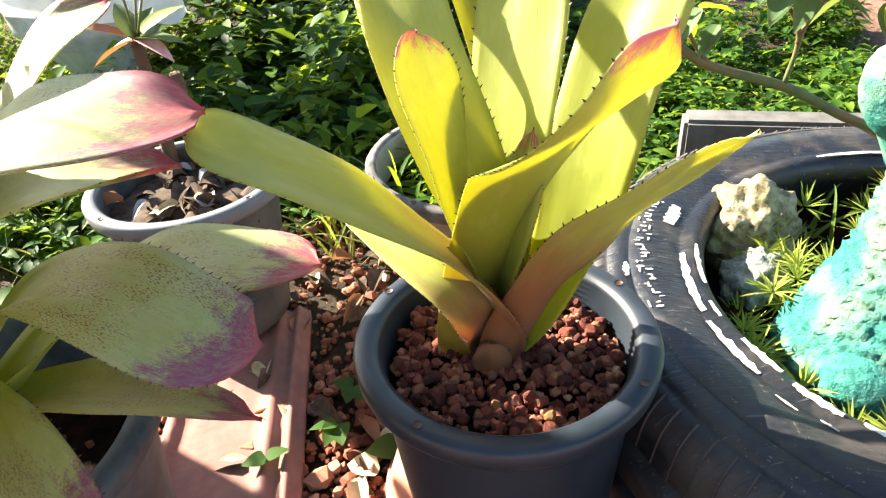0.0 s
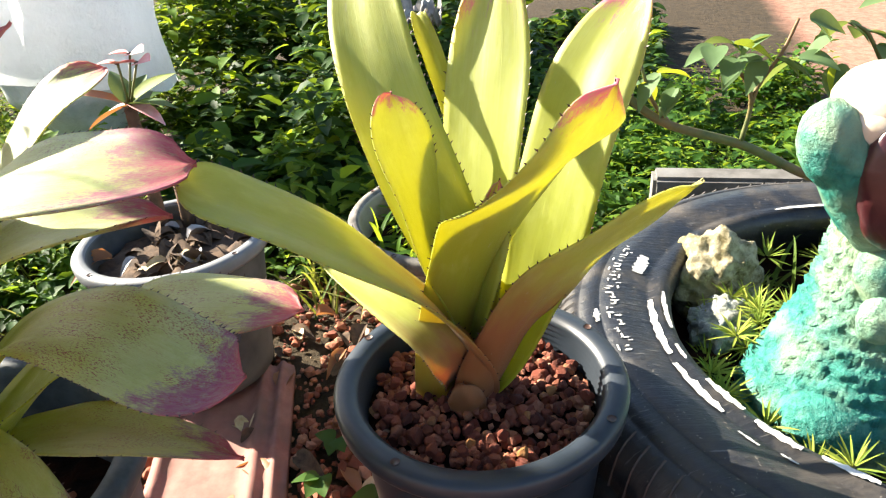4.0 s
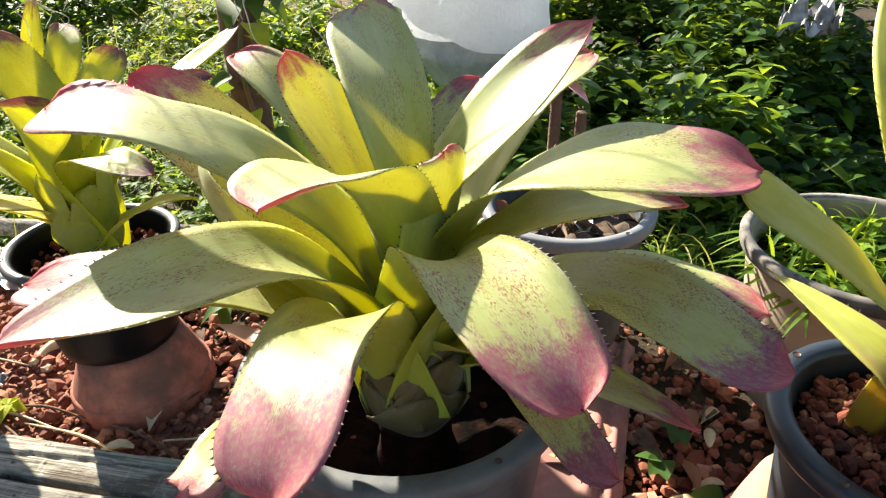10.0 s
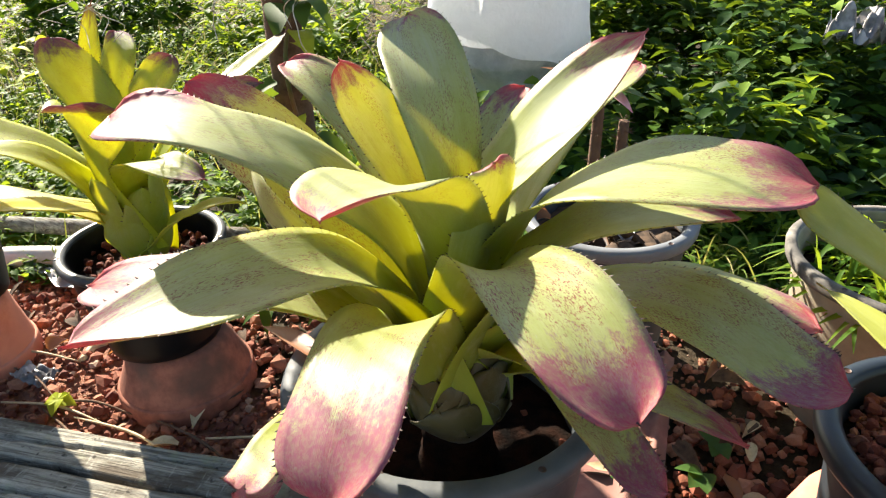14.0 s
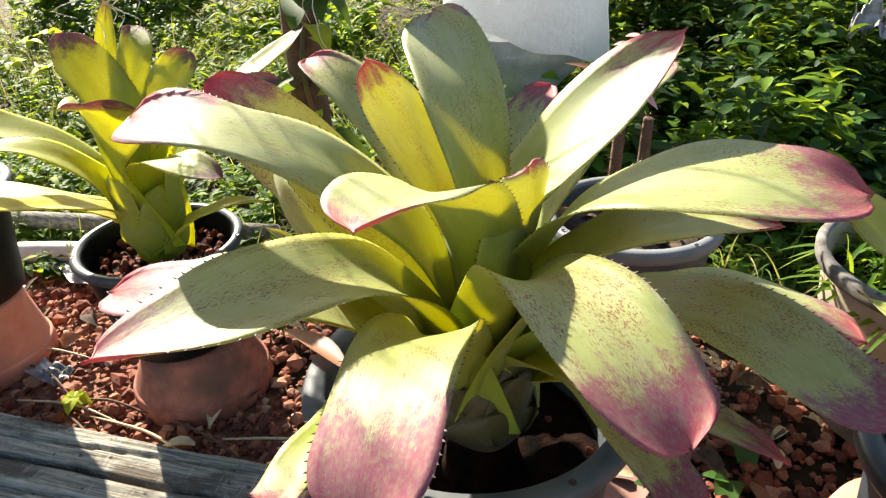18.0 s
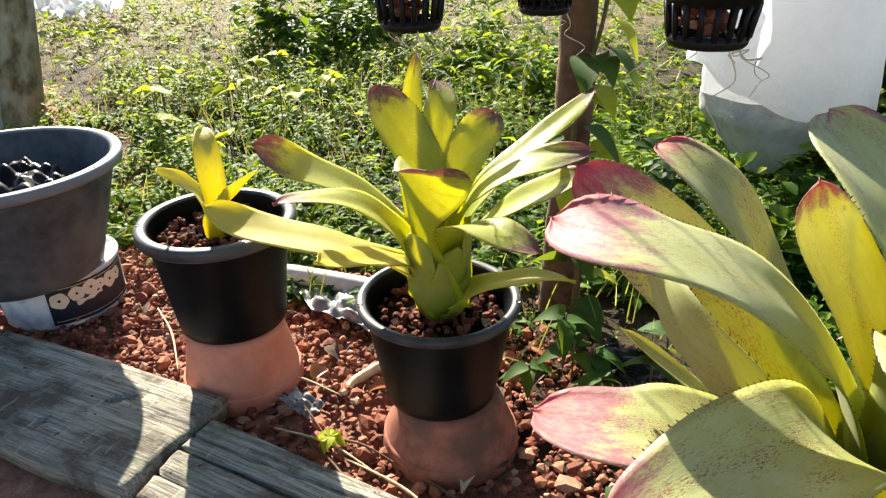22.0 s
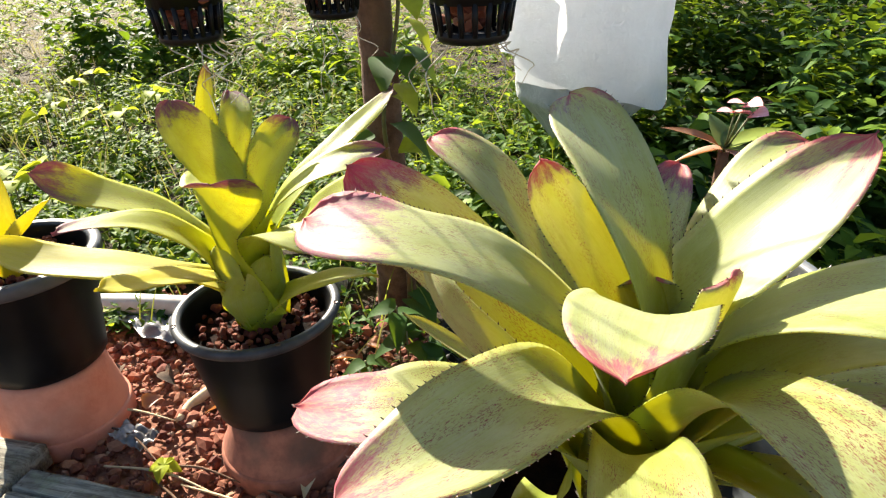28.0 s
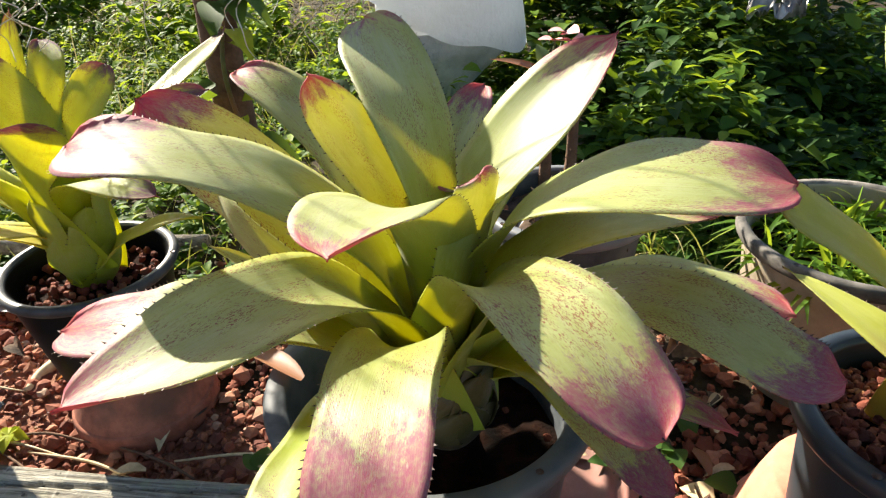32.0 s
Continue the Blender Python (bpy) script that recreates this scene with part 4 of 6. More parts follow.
# ---------------------------------------------------------------- purple-tipped bromeliad
POT_D = (-0.893, 0.477)
pot_d, r_d = pot("plant_pot", POT_D, 0.256, 0.113, 0.080, 0.160, M_BLACK, "black plastic pot of red gravel and bark", rim_material=M_BLACK_RIM, lip=0.009, lip_h=0.012, soil=0.035)
clay_base((-0.878, 0.480), 0.096, 0.074, 0.101, "stained terracotta pot turned upside down as a stand on gravel", M_CLAY_OLD)
plant_d = bromeliad((-0.893, 0.477, 0.215), "yellow-green bromeliad with purple leaf tips", "purple")
leaf(plant_d, (-0.903, 0.482, 0.241), (-0.882, 0.530, 0.394), (-0.961, 0.484, 0.461), (-1.040, 0.527, 0.514), 0.0374, 162, 15, -4, 0.08, 0.70, 0.10, 1.0)
leaf(plant_d, (-0.906, 0.481, 0.242), (-0.963, 0.499, 0.449), (-0.938, 0.577, 0.486), (-1.009, 0.607, 0.509), 0.0223, 133, -15, 10, 0.07, 0.70, 0.10, 1.0)
leaf(plant_d, (-0.894, 0.489, 0.240), (-0.941, 0.489, 0.375), (-0.896, 0.562, 0.459), (-0.894, 0.601, 0.485), 0.0342, 96, -14, 9, 0.08, 0.66, 0.10, 1.0)
leaf(plant_d, (-0.907, 0.482, 0.224), (-0.961, 0.498, 0.354), (-1.004, 0.538, 0.466), (-1.039, 0.605, 0.550), 0.0195, 138, -1, -1, 0.26, 0.30)
leaf(plant_d, (-0.891, 0.488, 0.238), (-0.942, 0.547, 0.408), (-0.827, 0.668, 0.443), (-0.867, 0.817, 0.482), 0.0262, 68, -6, 9, 0.08, 0.30, 0.10, 1.0)
leaf(plant_d, (-0.884, 0.485, 0.240), (-0.898, 0.488, 0.399), (-0.844, 0.529, 0.447), (-0.744, 0.609, 0.458), 0.0308, 42, -36, 25, 0.09, 0.60, 0.10, 1.0)
leaf(plant_d, (-0.900, 0.488, 0.249), (-0.897, 0.541, 0.355), (-0.822, 0.562, 0.385), (-0.724, 0.552, 0.448), 0.0300, 8, -11, 33, 0.21, 0.70)
leaf(plant_d, (-0.883, 0.471, 0.236), (-0.891, 0.470, 0.400), (-0.815, 0.441, 0.414), (-0.724, 0.465, 0.379), 0.0294, -30, 1, 1, 0.09, 0.60, 0.10, 1.0)
leaf(plant_d, (-0.890, 0.475, 0.250), (-0.928, 0.411, 0.448), (-0.860, 0.469, 0.428), (-0.810, 0.371, 0.487), 0.0458, -100, -24, 27, 0.02, 0.74, 0.10, 1.0)
leaf(plant_d, (-0.906, 0.471, 0.238), (-0.943, 0.476, 0.413), (-1.060, 0.442, 0.385), (-1.079, 0.339, 0.470), 0.0358, -165, 28, -5, 0.08, 0.74, 0.10, 1.0)
leaf(plant_d, (-0.897, 0.466, 0.241), (-0.925, 0.456, 0.368), (-0.948, 0.415, 0.426), (-0.970, 0.285, 0.435), 0.0299, -106, -63, 9, 0.08, 0.60, 0.10, 1.0)
leaf(plant_d, (-0.904, 0.472, 0.241), (-0.923, 0.441, 0.357), (-1.062, 0.350, 0.319), (-1.131, 0.286, 0.389), 0.0353, -150, 21, -15, 0.07, 0.70, 1.00, 2.0, 0.0, "young")
leaf(plant_d, (-0.899, 0.469, 0.239), (-0.893, 0.459, 0.343), (-0.971, 0.405, 0.318), (-0.846, 0.242, 0.421), 0.0257, -120, 6, 4, 0.07, 0.45, -0.30, 1.0, 0.0, "young")
leaf(plant_d, (-0.881, 0.471, 0.231), (-0.890, 0.483, 0.242), (-0.786, 0.466, 0.345), (-0.690, 0.487, 0.346), 0.0302, 0, 40, -10, 0.10, 0.20, -0.50, 1.0)
for k in range(9):
    az = k * 137.5 + 20
    a = radians(az)
    d = np.array([math.cos(a), math.sin(a), 0])
    b = np.array([-0.893, 0.477, 0.212 + 0.004 * k])
    leaf(plant_d, b + d * 0.008, b + d * 0.038 + [0, 0, 0.02], b + d * 0.048 + [0, 0, 0.055 + 0.004 * k], b + d * 0.042 + [0, 0, 0.09 + 0.005 * k], 0.034, az, 0, 0, 0.4, 0.4, -0.5, 0.3)

# ---------------------------------------------------------------- young bromeliad
POT_E = (-1.259, 0.370)
pot_e, r_e = pot("plant_pot", POT_E, 0.306, 0.121, 0.086, 0.185, M_BLACK, "glossy black plastic pot filled with lava gravel", rim_material=M_BLACK_RIM, soil=0.030)
clay_base((-1.250, 0.364), 0.121, 0.078, 0.099, "clean terracotta pot turned upside down as a stand")
plant_e = bromeliad((-1.259, 0.372, 0.275), "small young yellow bromeliad with three leaves", "young")
leaf(plant_e, (-1.269, 0.377, 0.271), (-1.228, 0.362, 0.362), (-1.249, 0.364, 0.422), (-1.310, 0.404, 0.433), 0.0206, 160, -1, -2, 0.26, 0.50)
leaf(plant_e, (-1.275, 0.362, 0.277), (-1.352, 0.416, 0.318), (-1.365, 0.382, 0.334), (-1.318, 0.315, 0.385), 0.0211, -136, 1, -2, 0.25, 0.30)
leaf(plant_e, (-1.244, 0.370, 0.271), (-1.232, 0.331, 0.316), (-1.218, 0.348, 0.343), (-1.191, 0.418, 0.389), 0.0167, 3, -2, -3, 0.25, 0.30)

fill_stones(pot_a, POT_A, 0.272, r_a - 0.006, 300, 0.0075, 0.0135)
n = 700
rr, tt = (r_a - 0.005) * np.sqrt(rng.uniform(size=n)), rng.uniform(0, 6.283, n)
v, f = scatter_pebbles(np.stack([POT_A[0] + rr * np.cos(tt), POT_A[1] + rr * np.sin(tt), np.full(n, 0.266) + rng.uniform(0, 0.006, n)], 1), rng.uniform(0.006, 0.011, n))
tagged(child("gravel", fast_mesh("gravel", v, f, M_LAVA_STUFF), pot_a, "smaller red gravel between the stones"), kind="stuff")
fill_stones(pot_b, POT_B, 0.174, r_b - 0.012, 12, 0.006, 0.012, 0.05)
fill_stones(pot_d, POT_D, 0.226, r_d - 0.005, 170, 0.008, 0.015, 0.02)
fill_stones(pot_e, POT_E, 0.280, r_e - 0.005, 220, 0.008, 0.014)

# ---------------------------------------------------------------- grey pot on a paint tin
POT_F = (-1.745, 0.225)
pot_f, r_f = pot("plant_pot", POT_F, 0.330, 0.212, 0.132, 0.226, M_GREY, "grey plastic pot of dead black leaves on a tin", rim_material=M_GREY_RIM, lip=0.016, soil=0.085, soil_material=M_DEBRIS)
tin = thing("paint_tin", (-1.763, 0.275, 0), "old white paint tin with a navy label", "paint tin")
TIN = (-1.763, 0.275)
v, f = lathe([(0.001, 0.0), (0.114, 0.0), (0.117, 0.004), (0.1155, 0.008), (0.1155, 0.094), (0.118, 0.097), (0.119, 0.103), (0.114, 0.1035), (0.111, 0.098), (0.002, 0.097)], (*TIN, 0), 72)
child("body", mesh_of("body", v, f, M_CAN), tin)


def on_tin(deg, z, lift=0.0008):
    a = radians(deg)
    return (TIN[0] + (0.1155 + lift) * math.cos(a), TIN[1] + (0.1155 + lift) * math.sin(a), z)


verts = [on_tin(-33 + (58 - -33) * k / 30, z) for k in range(31) for z in (0.010, 0.092)]
label_ob = child("label", mesh_of("label", verts, [(2 * k, 2 * k + 2, 2 * k + 3, 2 * k + 1) for k in range(30)], M_LABEL), tin, "navy paper label")
for z in (0.017, 0.086):
    verts = [on_tin(-33 + 3 + (58 - -33 - 6) * k / 30, zz, 0.0014) for k in range(31) for zz in (z, z + 0.0012)]
    child("rule", mesh_of("rule", verts, [(2 * k, 2 * k + 2, 2 * k + 3, 2 * k + 1) for k in range(30)], M_CREAM), label_ob, "thin cream border line")
for deg, zz, rr in ((-23, 0.062, 0.017), (-7, 0.069, 0.015), (7, 0.072, 0.016), (17, 0.070, 0.011), (29, 0.067, 0.017), (40, 0.069, 0.014)):
    verts = []
    for q in range(20):
        t = 2 * math.pi * q / 20
        for r2 in (rr * (1 + 0.06 * math.sin(5 * t + deg)), rr * 0.18):
            verts.append(on_tin(deg + math.degrees(r2 * math.cos(t) / 0.1155), zz + r2 * math.sin(t), 0.0016))
    child("emblem", mesh_of("emblem", verts, [(2 * q, 2 * ((q + 1) % 20), 2 * ((q + 1) % 20) + 1, 2 * q + 1) for q in range(20)], M_CREAM), label_ob, "round cream emblem")
verts = [on_tin(-9 + (17 - -9) * k / 10, 0.048 + 0.0008 * k + (zz * (0.7 + 0.3 * math.sin(k * 1.3))), 0.0016) for k in range(11) for zz in (-0.006, 0.006)]
child("print_bar", mesh_of("print_bar", verts, [(2 * k, 2 * k + 2, 2 * k + 3, 2 * k + 1) for k in range(10)], M_CREAM), label_ob, "cream bar of worn print")
# dead leaves curled in the grey pot
for k in range(26):
    a, r = rng.uniform(0, 6.28), 0.085 * math.sqrt(rng.uniform())
    d = np.array([math.cos(a * 3), math.sin(a * 3), 0.35])
    v, f = blades([(POT_F[0] + r * math.cos(a), POT_F[1] + r * math.sin(a), 0.252)], [d], 0.08, 0.04, 0.5, 6, 1.2)
    child("dead_leaf", fast_mesh("dead_leaf", v, f, M_BLACK if k % 3 else M_DEBRIS, True), pot_f, "curled dead leaf")

# ---------------------------------------------------------------- pots behind
POT_C = (-0.328, 0.832)
pot_c, r_c = pot("plant_pot", POT_C, 0.251, 0.126, 0.092, 0.22, M_GREY, "grey plastic pot of dead leaves and roots", rim_material=M_GREY_RIM, lip=0.013, soil=0.03, soil_material=M_DEBRIS)
for k in range(46):
    a, r = rng.uniform(0, 6.28), 0.088 * math.sqrt(rng.uniform())
    d = np.array([math.cos(a * 5), math.sin(a * 5), rng.uniform(0.1, 0.7)])
    v, f = blades([(POT_C[0] + r * math.cos(a), POT_C[1] + r * math.sin(a), 0.226)], [d], rng.uniform(0.03, 0.07), rng.uniform(0.008, 0.03), 0.7, 5, 1.0)
    child("dead_leaf", fast_mesh("dead_leaf", v, f, (M_DEBRIS, M_RAG, M_LEAF_DRY, M_STRAW)[k % 4] if k % 3 == 0 else M_DEBRIS, True), pot_c, "curled dead leaf")
POT_G = (0.058, 0.845)
pot_g, r_g = pot("plant_pot", POT_G, 0.256, 0.152, 0.115, 0.24, M_BEIGE, "sun-bleached tan pot with a broken rim and weeds", rim_material=M_SCUFF, lip=0.010, soil=0.04)

# ---------------------------------------------------------------- tyre planter
TYRE = (0.493, 0.552)
TZ = 0.248
tyre = thing("tyre", (*TYRE, 0), "old black car tyre with flaking white paint, planted", "tyre")
HOLE, OUT = 0.236, 0.352
side = [(HOLE + 0.012, -0.060), (HOLE, -0.030), (HOLE - 0.001, -0.014), (HOLE + 0.004, -0.004), (HOLE + 0.014, 0.000), (HOLE + 0.022, -0.004), (HOLE + 0.026, -0.003), (HOLE + 0.050, 0.004), (HOLE + 0.072, 0.004), (HOLE + 0.0735, 0.0015), (HOLE + 0.075, 0.0035), (OUT - 0.024, -0.003), (OUT - 0.0225, -0.006), (OUT - 0.021, -0.005), (OUT - 0.010, -0.014), (OUT - 0.003, -0.026), (OUT, -0.040)]
v, f = lathe(side, (*TYRE, TZ), 128)
child("side_wall", mesh_of("side_wall", v, f, M_RUBBER), tyre)
v, f = lathe([(OUT, -0.040), (OUT + 0.003, -0.056), (OUT - 0.003, -0.058), (OUT - 0.003, -0.063), (OUT + 0.005, -0.065), (OUT + 0.007, -0.105), (OUT + 0.000, -0.107), (OUT + 0.000, -0.113), (OUT + 0.008, -0.115), (OUT + 0.008, -0.155), (OUT + 0.001, -0.157), (OUT + 0.001, -0.163), (OUT + 0.007, -0.165), (OUT + 0.004, -0.24), (OUT - 0.03, -0.256)], (*TYRE, TZ), 128)
child("tread_base", mesh_of("tread_base", v, f, M_RUBBER), tyre)
# thin raised ribs across the shoulder, lying along its curve
rib_line = [(OUT - 0.019, -0.0045), (OUT - 0.010, -0.0128), (OUT - 0.003, -0.0248), (OUT + 0.001, -0.040), (OUT + 0.004, -0.056)]
pv = []
for ang in (-0.0030, 0.0030):
    for r, z in rib_line:
        pv.append((r * math.cos(ang), r * math.sin(ang) + 0.010 * (z + 0.03), z + 0.0002))
pv += [(x + 0.0012, y * 0.4, z + 0.0012) for x, y, z in pv]
n = len(rib_line)
pf = [(2 * n + k, 2 * n + k + 1, 3 * n + k + 1, 3 * n + k) for k in range(n - 1)] + [(k, k + 1, 2 * n + k + 1, 2 * n + k) for k in range(n - 1)] + [(3 * n + k, 3 * n + k + 1, n + k + 1, n + k) for k in range(n - 1)]
rib_mesh = mesh_of("shoulder_rib", pv, pf, M_RUBBER)
for k in range(120):
    child("shoulder_rib", rib_mesh, tyre, "", (TYRE[0], TYRE[1], TZ), (0, 0, 2 * math.pi * k / 120))


def paint_patch(a0, a1, r0, r1, seed):
    """A flake of paint lying on the tyre's side wall."""
    n = 14
    verts, faces = [], []
    prof = np.array(side)
    for k in range(n + 1):
        a = radians(a0 + (a1 - a0) * k / n)
        jag = [noise.noise(Vector((k * 0.9, seed * 3.1, j * 7.7))) * 0.75 for j in (0, 1)]
        end = math.sin(math.pi * (0.08 + 0.84 * k / n)) ** 0.4
        mid, w = (r0 + r1) / 2, (r1 - r0) / 2 * end * 0.7
        for j, rr in enumerate((mid - w * (1 + jag[0]), mid - w * 0.3, mid + w * 0.3, mid + w * (1 + jag[1]))):
            zz = np.interp(rr, prof[4:, 0], prof[4:, 1]) + 0.0012
            verts.append((TYRE[0] + rr * math.cos(a), TYRE[1] + rr * math.sin(a), TZ + zz))
    for k in range(n):
        for j in range(3):
            faces.append((4 * k + j, 4 * k + 4 + j, 4 * k + 5 + j, 4 * k + 1 + j))
    child("paint_flake", mesh_of("paint_flake", verts, faces, M_WHITE), tyre, "flaking white paint")


H = HOLE
for k, (a0, a1, r0, r1) in enumerate(((148, 156, H + 0.028, H + 0.048), (166, 186, H + 0.016, H + 0.026), (163, 178, H + 0.005, H + 0.011), (189, 204, H + 0.018, H + 0.028), (196, 206, H + 0.006, H + 0.015), (209, 218, H + 0.008, H + 0.017), (221, 230, H + 0.006, H + 0.014), (209, 213, H + 0.03, H + 0.034), (233, 245, H + 0.008, H + 0.018), (248, 258, H + 0.007, H + 0.015), (263, 274, H + 0.006, H + 0.015), (279, 293, H + 0.007, H + 0.014), (216, 219, H + 0.024, H + 0.028), (172, 176, H + 0.072, H + 0.080), (305, 350, H + 0.006, H + 0.015), (236, 240, H + 0.024, H + 0.03), (60, 100, H + 0.006, H + 0.014), (184, 189, H + 0.010, H + 0.015))):
    paint_patch(a0, a1, r0, r1, k)
# raised side-wall marks picked out in white, worn past reading
for k in range(30):
    a0 = 146 + k * 1.35 + random.uniform(-0.3, 0.3)
    w = random.uniform(0.2, 0.6)
    lo = H + 0.050 + random.uniform(0, 0.010)
    paint_patch(a0, a0 + w, lo, lo + random.uniform(0.004, 0.012), 30 + k)
for k in range(16):
    a0 = 147 + k * 2.4 + random.uniform(-0.6, 0.6)
    lo = H + 0.052 + random.uniform(0, 0.014)
    paint_patch(a0, a0 + random.uniform(0.8, 1.8), lo, lo + 0.003, 70 + k)
a = np.linspace(0, 2 * np.pi, 64, endpoint=False)
verts = [(*TYRE, 0.178)]
for q in range(1, 13):
    for t in a:
        r = (HOLE + 0.03) * q / 12
        verts.append((TYRE[0] + r * math.cos(t), TYRE[1] + r * math.sin(t), 0.175 + 0.022 * noise.noise(Vector((r * 14 * math.cos(t), r * 14 * math.sin(t), 1)))))
faces = [(0, 1 + i, 1 + (i + 1) % 64) for i in range(64)] + [(1 + q * 64 + i, 1 + (q + 1) * 64 + i, 1 + (q + 1) * 64 + (i + 1) % 64, 1 + q * 64 + (i + 1) % 64) for q in range(11) for i in range(64)]
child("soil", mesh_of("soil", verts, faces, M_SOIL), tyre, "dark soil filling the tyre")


def rock(place, size, seed, material, label):
    bm = bmesh.new()
    bmesh.ops.create_icosphere(bm, subdivisions=5, radius=0.5)
    for v in bm.verts:
        d = v.co.normalized()
        k = 1 + 0.30 * noise.noise(d * 1.7 + Vector((seed, 0, 0))) + 0.16 * noise.noise(d * 4.5 + Vector((0, seed, 0))) - 0.10 * abs(noise.noise(d * 11 + Vector((seed, 3, 0)))) - 0.06 * abs(noise.noise(d * 24 + Vector((seed, 9, 0))))
        v.co = Vector((v.co.x * size[0], v.co.y * size[1], v.co.z * size[2])) * k
    me = bpy.data.meshes.new("rock")
    bm.to_mesh(me)
    bm.free()
    me.materials.append(material)
    me.shade_smooth()
    return solo("rock", me, label, "rock", "rocks in the tyre", place=place, turn=(0.2, 0.1, seed))


rock((0.346, 0.706, 0.212), (0.105, 0.090, 0.112), 1.3, M_ROCK, "pitted pale ochre rock standing in the tyre planter")
rock((0.330, 0.632, 0.192), (0.078, 0.068, 0.064), 4.1, M_ROCK_GREY, "small pitted grey rock in the tyre planter")

# the painted garden statue, one plain form
def blob(bm, at, size, tilt, index, seg=28):
    m = Matrix.Translation(Vector(at)) @ Euler([radians(t) for t in tilt]).to_matrix().to_4x4() @ Matrix.Diagonal((*size, 1))
    got = bmesh.ops.create_uvsphere(bm, u_segments=seg, v_segments=seg * 2 // 3, radius=1.0, matrix=m)
    for face in {f for v in got["verts"] for f in v.link_faces}:
        face.material_index = index
        face.smooth = True


bm = bmesh.new()
rings = [(0.165, 0.080, 0.398), (0.185, 0.091, 0.398), (0.21, 0.088, 0.402), (0.25, 0.075, 0.408), (0.29, 0.062, 0.412), (0.33, 0.052, 0.412), (0.37, 0.045, 0.408), (0.41, 0.038, 0.398), (0.44, 0.030, 0.388), (0.46, 0.004, 0.385)]
hz = np.linspace(0.165, 0.46, 130)
rz, cx = np.interp(hz, [q[0] for q in rings], [q[1] for q in rings]), np.interp(hz, [q[0] for q in rings], [q[2] for q in rings])
grid = []
for i, z in enumerate(hz):
    row = []
    for j in range(160):
        a = 2 * math.pi * j / 160
        q = Vector((math.cos(a), math.sin(a), z * 12))
        ring = z * 62 + 0.6 * math.sin(2 * a)
        row_no = math.floor(ring)
        feather = abs(((a * 3.4 + 0.5 * (row_no % 2)) % 1) - 0.5)
        carve = 0.0060 * (ring - row_no) * (0.35 + 0.65 * math.cos(math.pi * feather)) + 0.0012 * math.sin(a * 68 + 5 * noise.noise(q)) + 0.0030 * noise.noise(q * 1.4) + 0.0014 * noise.noise(q * 9)
        r = rz[i] + carve
        row.append(bm.verts.new((cx[i] + r * math.cos(a), 0.515 + 0.95 * r * math.sin(a), z)))
    grid.append(row)
for i in range(len(grid) - 1):
    for j in range(160):
        face = bm.faces.new((grid[i][j], grid[i][(j + 1) % 160], grid[i + 1][(j + 1) % 160], grid[i + 1][j]))
        face.smooth = True
blob(bm, (0.372, 0.470, 0.205), (0.060, 0.040, 0.036), (0, 10, 10), 0)
blob(bm, (0.352, 0.462, 0.192), (0.030, 0.034, 0.024), (0, 10, 25), 2)
for k in range(4):
    blob(bm, (0.330 + 0.013 * k, 0.436 + 0.004 * k, 0.184), (0.008, 0.015, 0.010), (0, 0, -10), 2, 12)
blob(bm, (0.352, 0.490, 0.412), (0.024, 0.026, 0.064), (0, -32, 0), 0)
blob(bm, (0.322, 0.488, 0.455), (0.023, 0.025, 0.034), (0, -14, 0), 0)
blob(bm, (0.336, 0.486, 0.436), (0.022, 0.026, 0.050), (0, -26, 0), 0)
blob(bm, (0.360, 0.495, 0.480), (0.038, 0.036, 0.030), (0, 10, 0), 1)
blob(bm, (0.345, 0.482, 0.470), (0.020, 0.022, 0.018), (0, 20, 0), 1)
blob(bm, (0.358, 0.462, 0.428), (0.026, 0.014, 0.050), (0, -12, 0), 3)
blob(bm, (0.385, 0.478, 0.345), (0.026, 0.022, 0.034), (0, -30, 0), 0)
blob(bm, (0.378, 0.462, 0.318), (0.020, 0.016, 0.024), (0, 20, 0), 0)
bm.normal_update()
for v in bm.verts:
    v.co += v.normal * 0.0016 * noise.noise(v.co * 140)
me = bpy.data.meshes.new("garden_statue")
bm.to_mesh(me)
bm.free()
for m in (M_TURQUOISE, M_CREAMPAINT, M_OCHRE, M_MAROON):
    me.materials.append(m)
solo("garden_statue", me, "glossy turquoise and cream painted garden statue", "statue")

# starry succulents and grass in the tyre
sets = {"moss": []}
roots = []
for k in range(150):
    r, t = (HOLE - 0.01) * math.sqrt(rng.uniform()), rng.uniform(0, 6.28)
    x, y = TYRE[0] + r * math.cos(t), TYRE[1] + r * math.sin(t)
    if math.hypot(x - 0.385, y - 0.505) < 0.085 or math.hypot(x - 0.348, y - 0.706) < 0.055:
        continue
    roots.append((x, y))
for k, (x, y) in enumerate(roots):
    base = np.array([x, y, 0.178 + rng.uniform(0, 0.05)])
    cnt = rng.integers(24, 38)
    d = sphere_dirs(cnt, -0.05, 0.9)
    sets["moss"].append(blades(base + d * 0.003, d, rng.uniform(0.016, 0.034, cnt), rng.uniform(0.0018, 0.0030), 0.1, 3, 0.4))
    stem = base - [0, 0, 0.04]
v, f = merge_arrays(sets["moss"])
solo("succulent_mat", fast_mesh("succulent_mat", v, f, M_MOSS, True), "yellow-green starry succulents growing in the tyre", "succulents", kind="stuff")
n = 60
r, t = (HOLE - 0.02) * np.sqrt(rng.uniform(size=n)), rng.uniform(0.2, 2.6, n)
d = sphere_dirs(n, 0.3, 1.0)
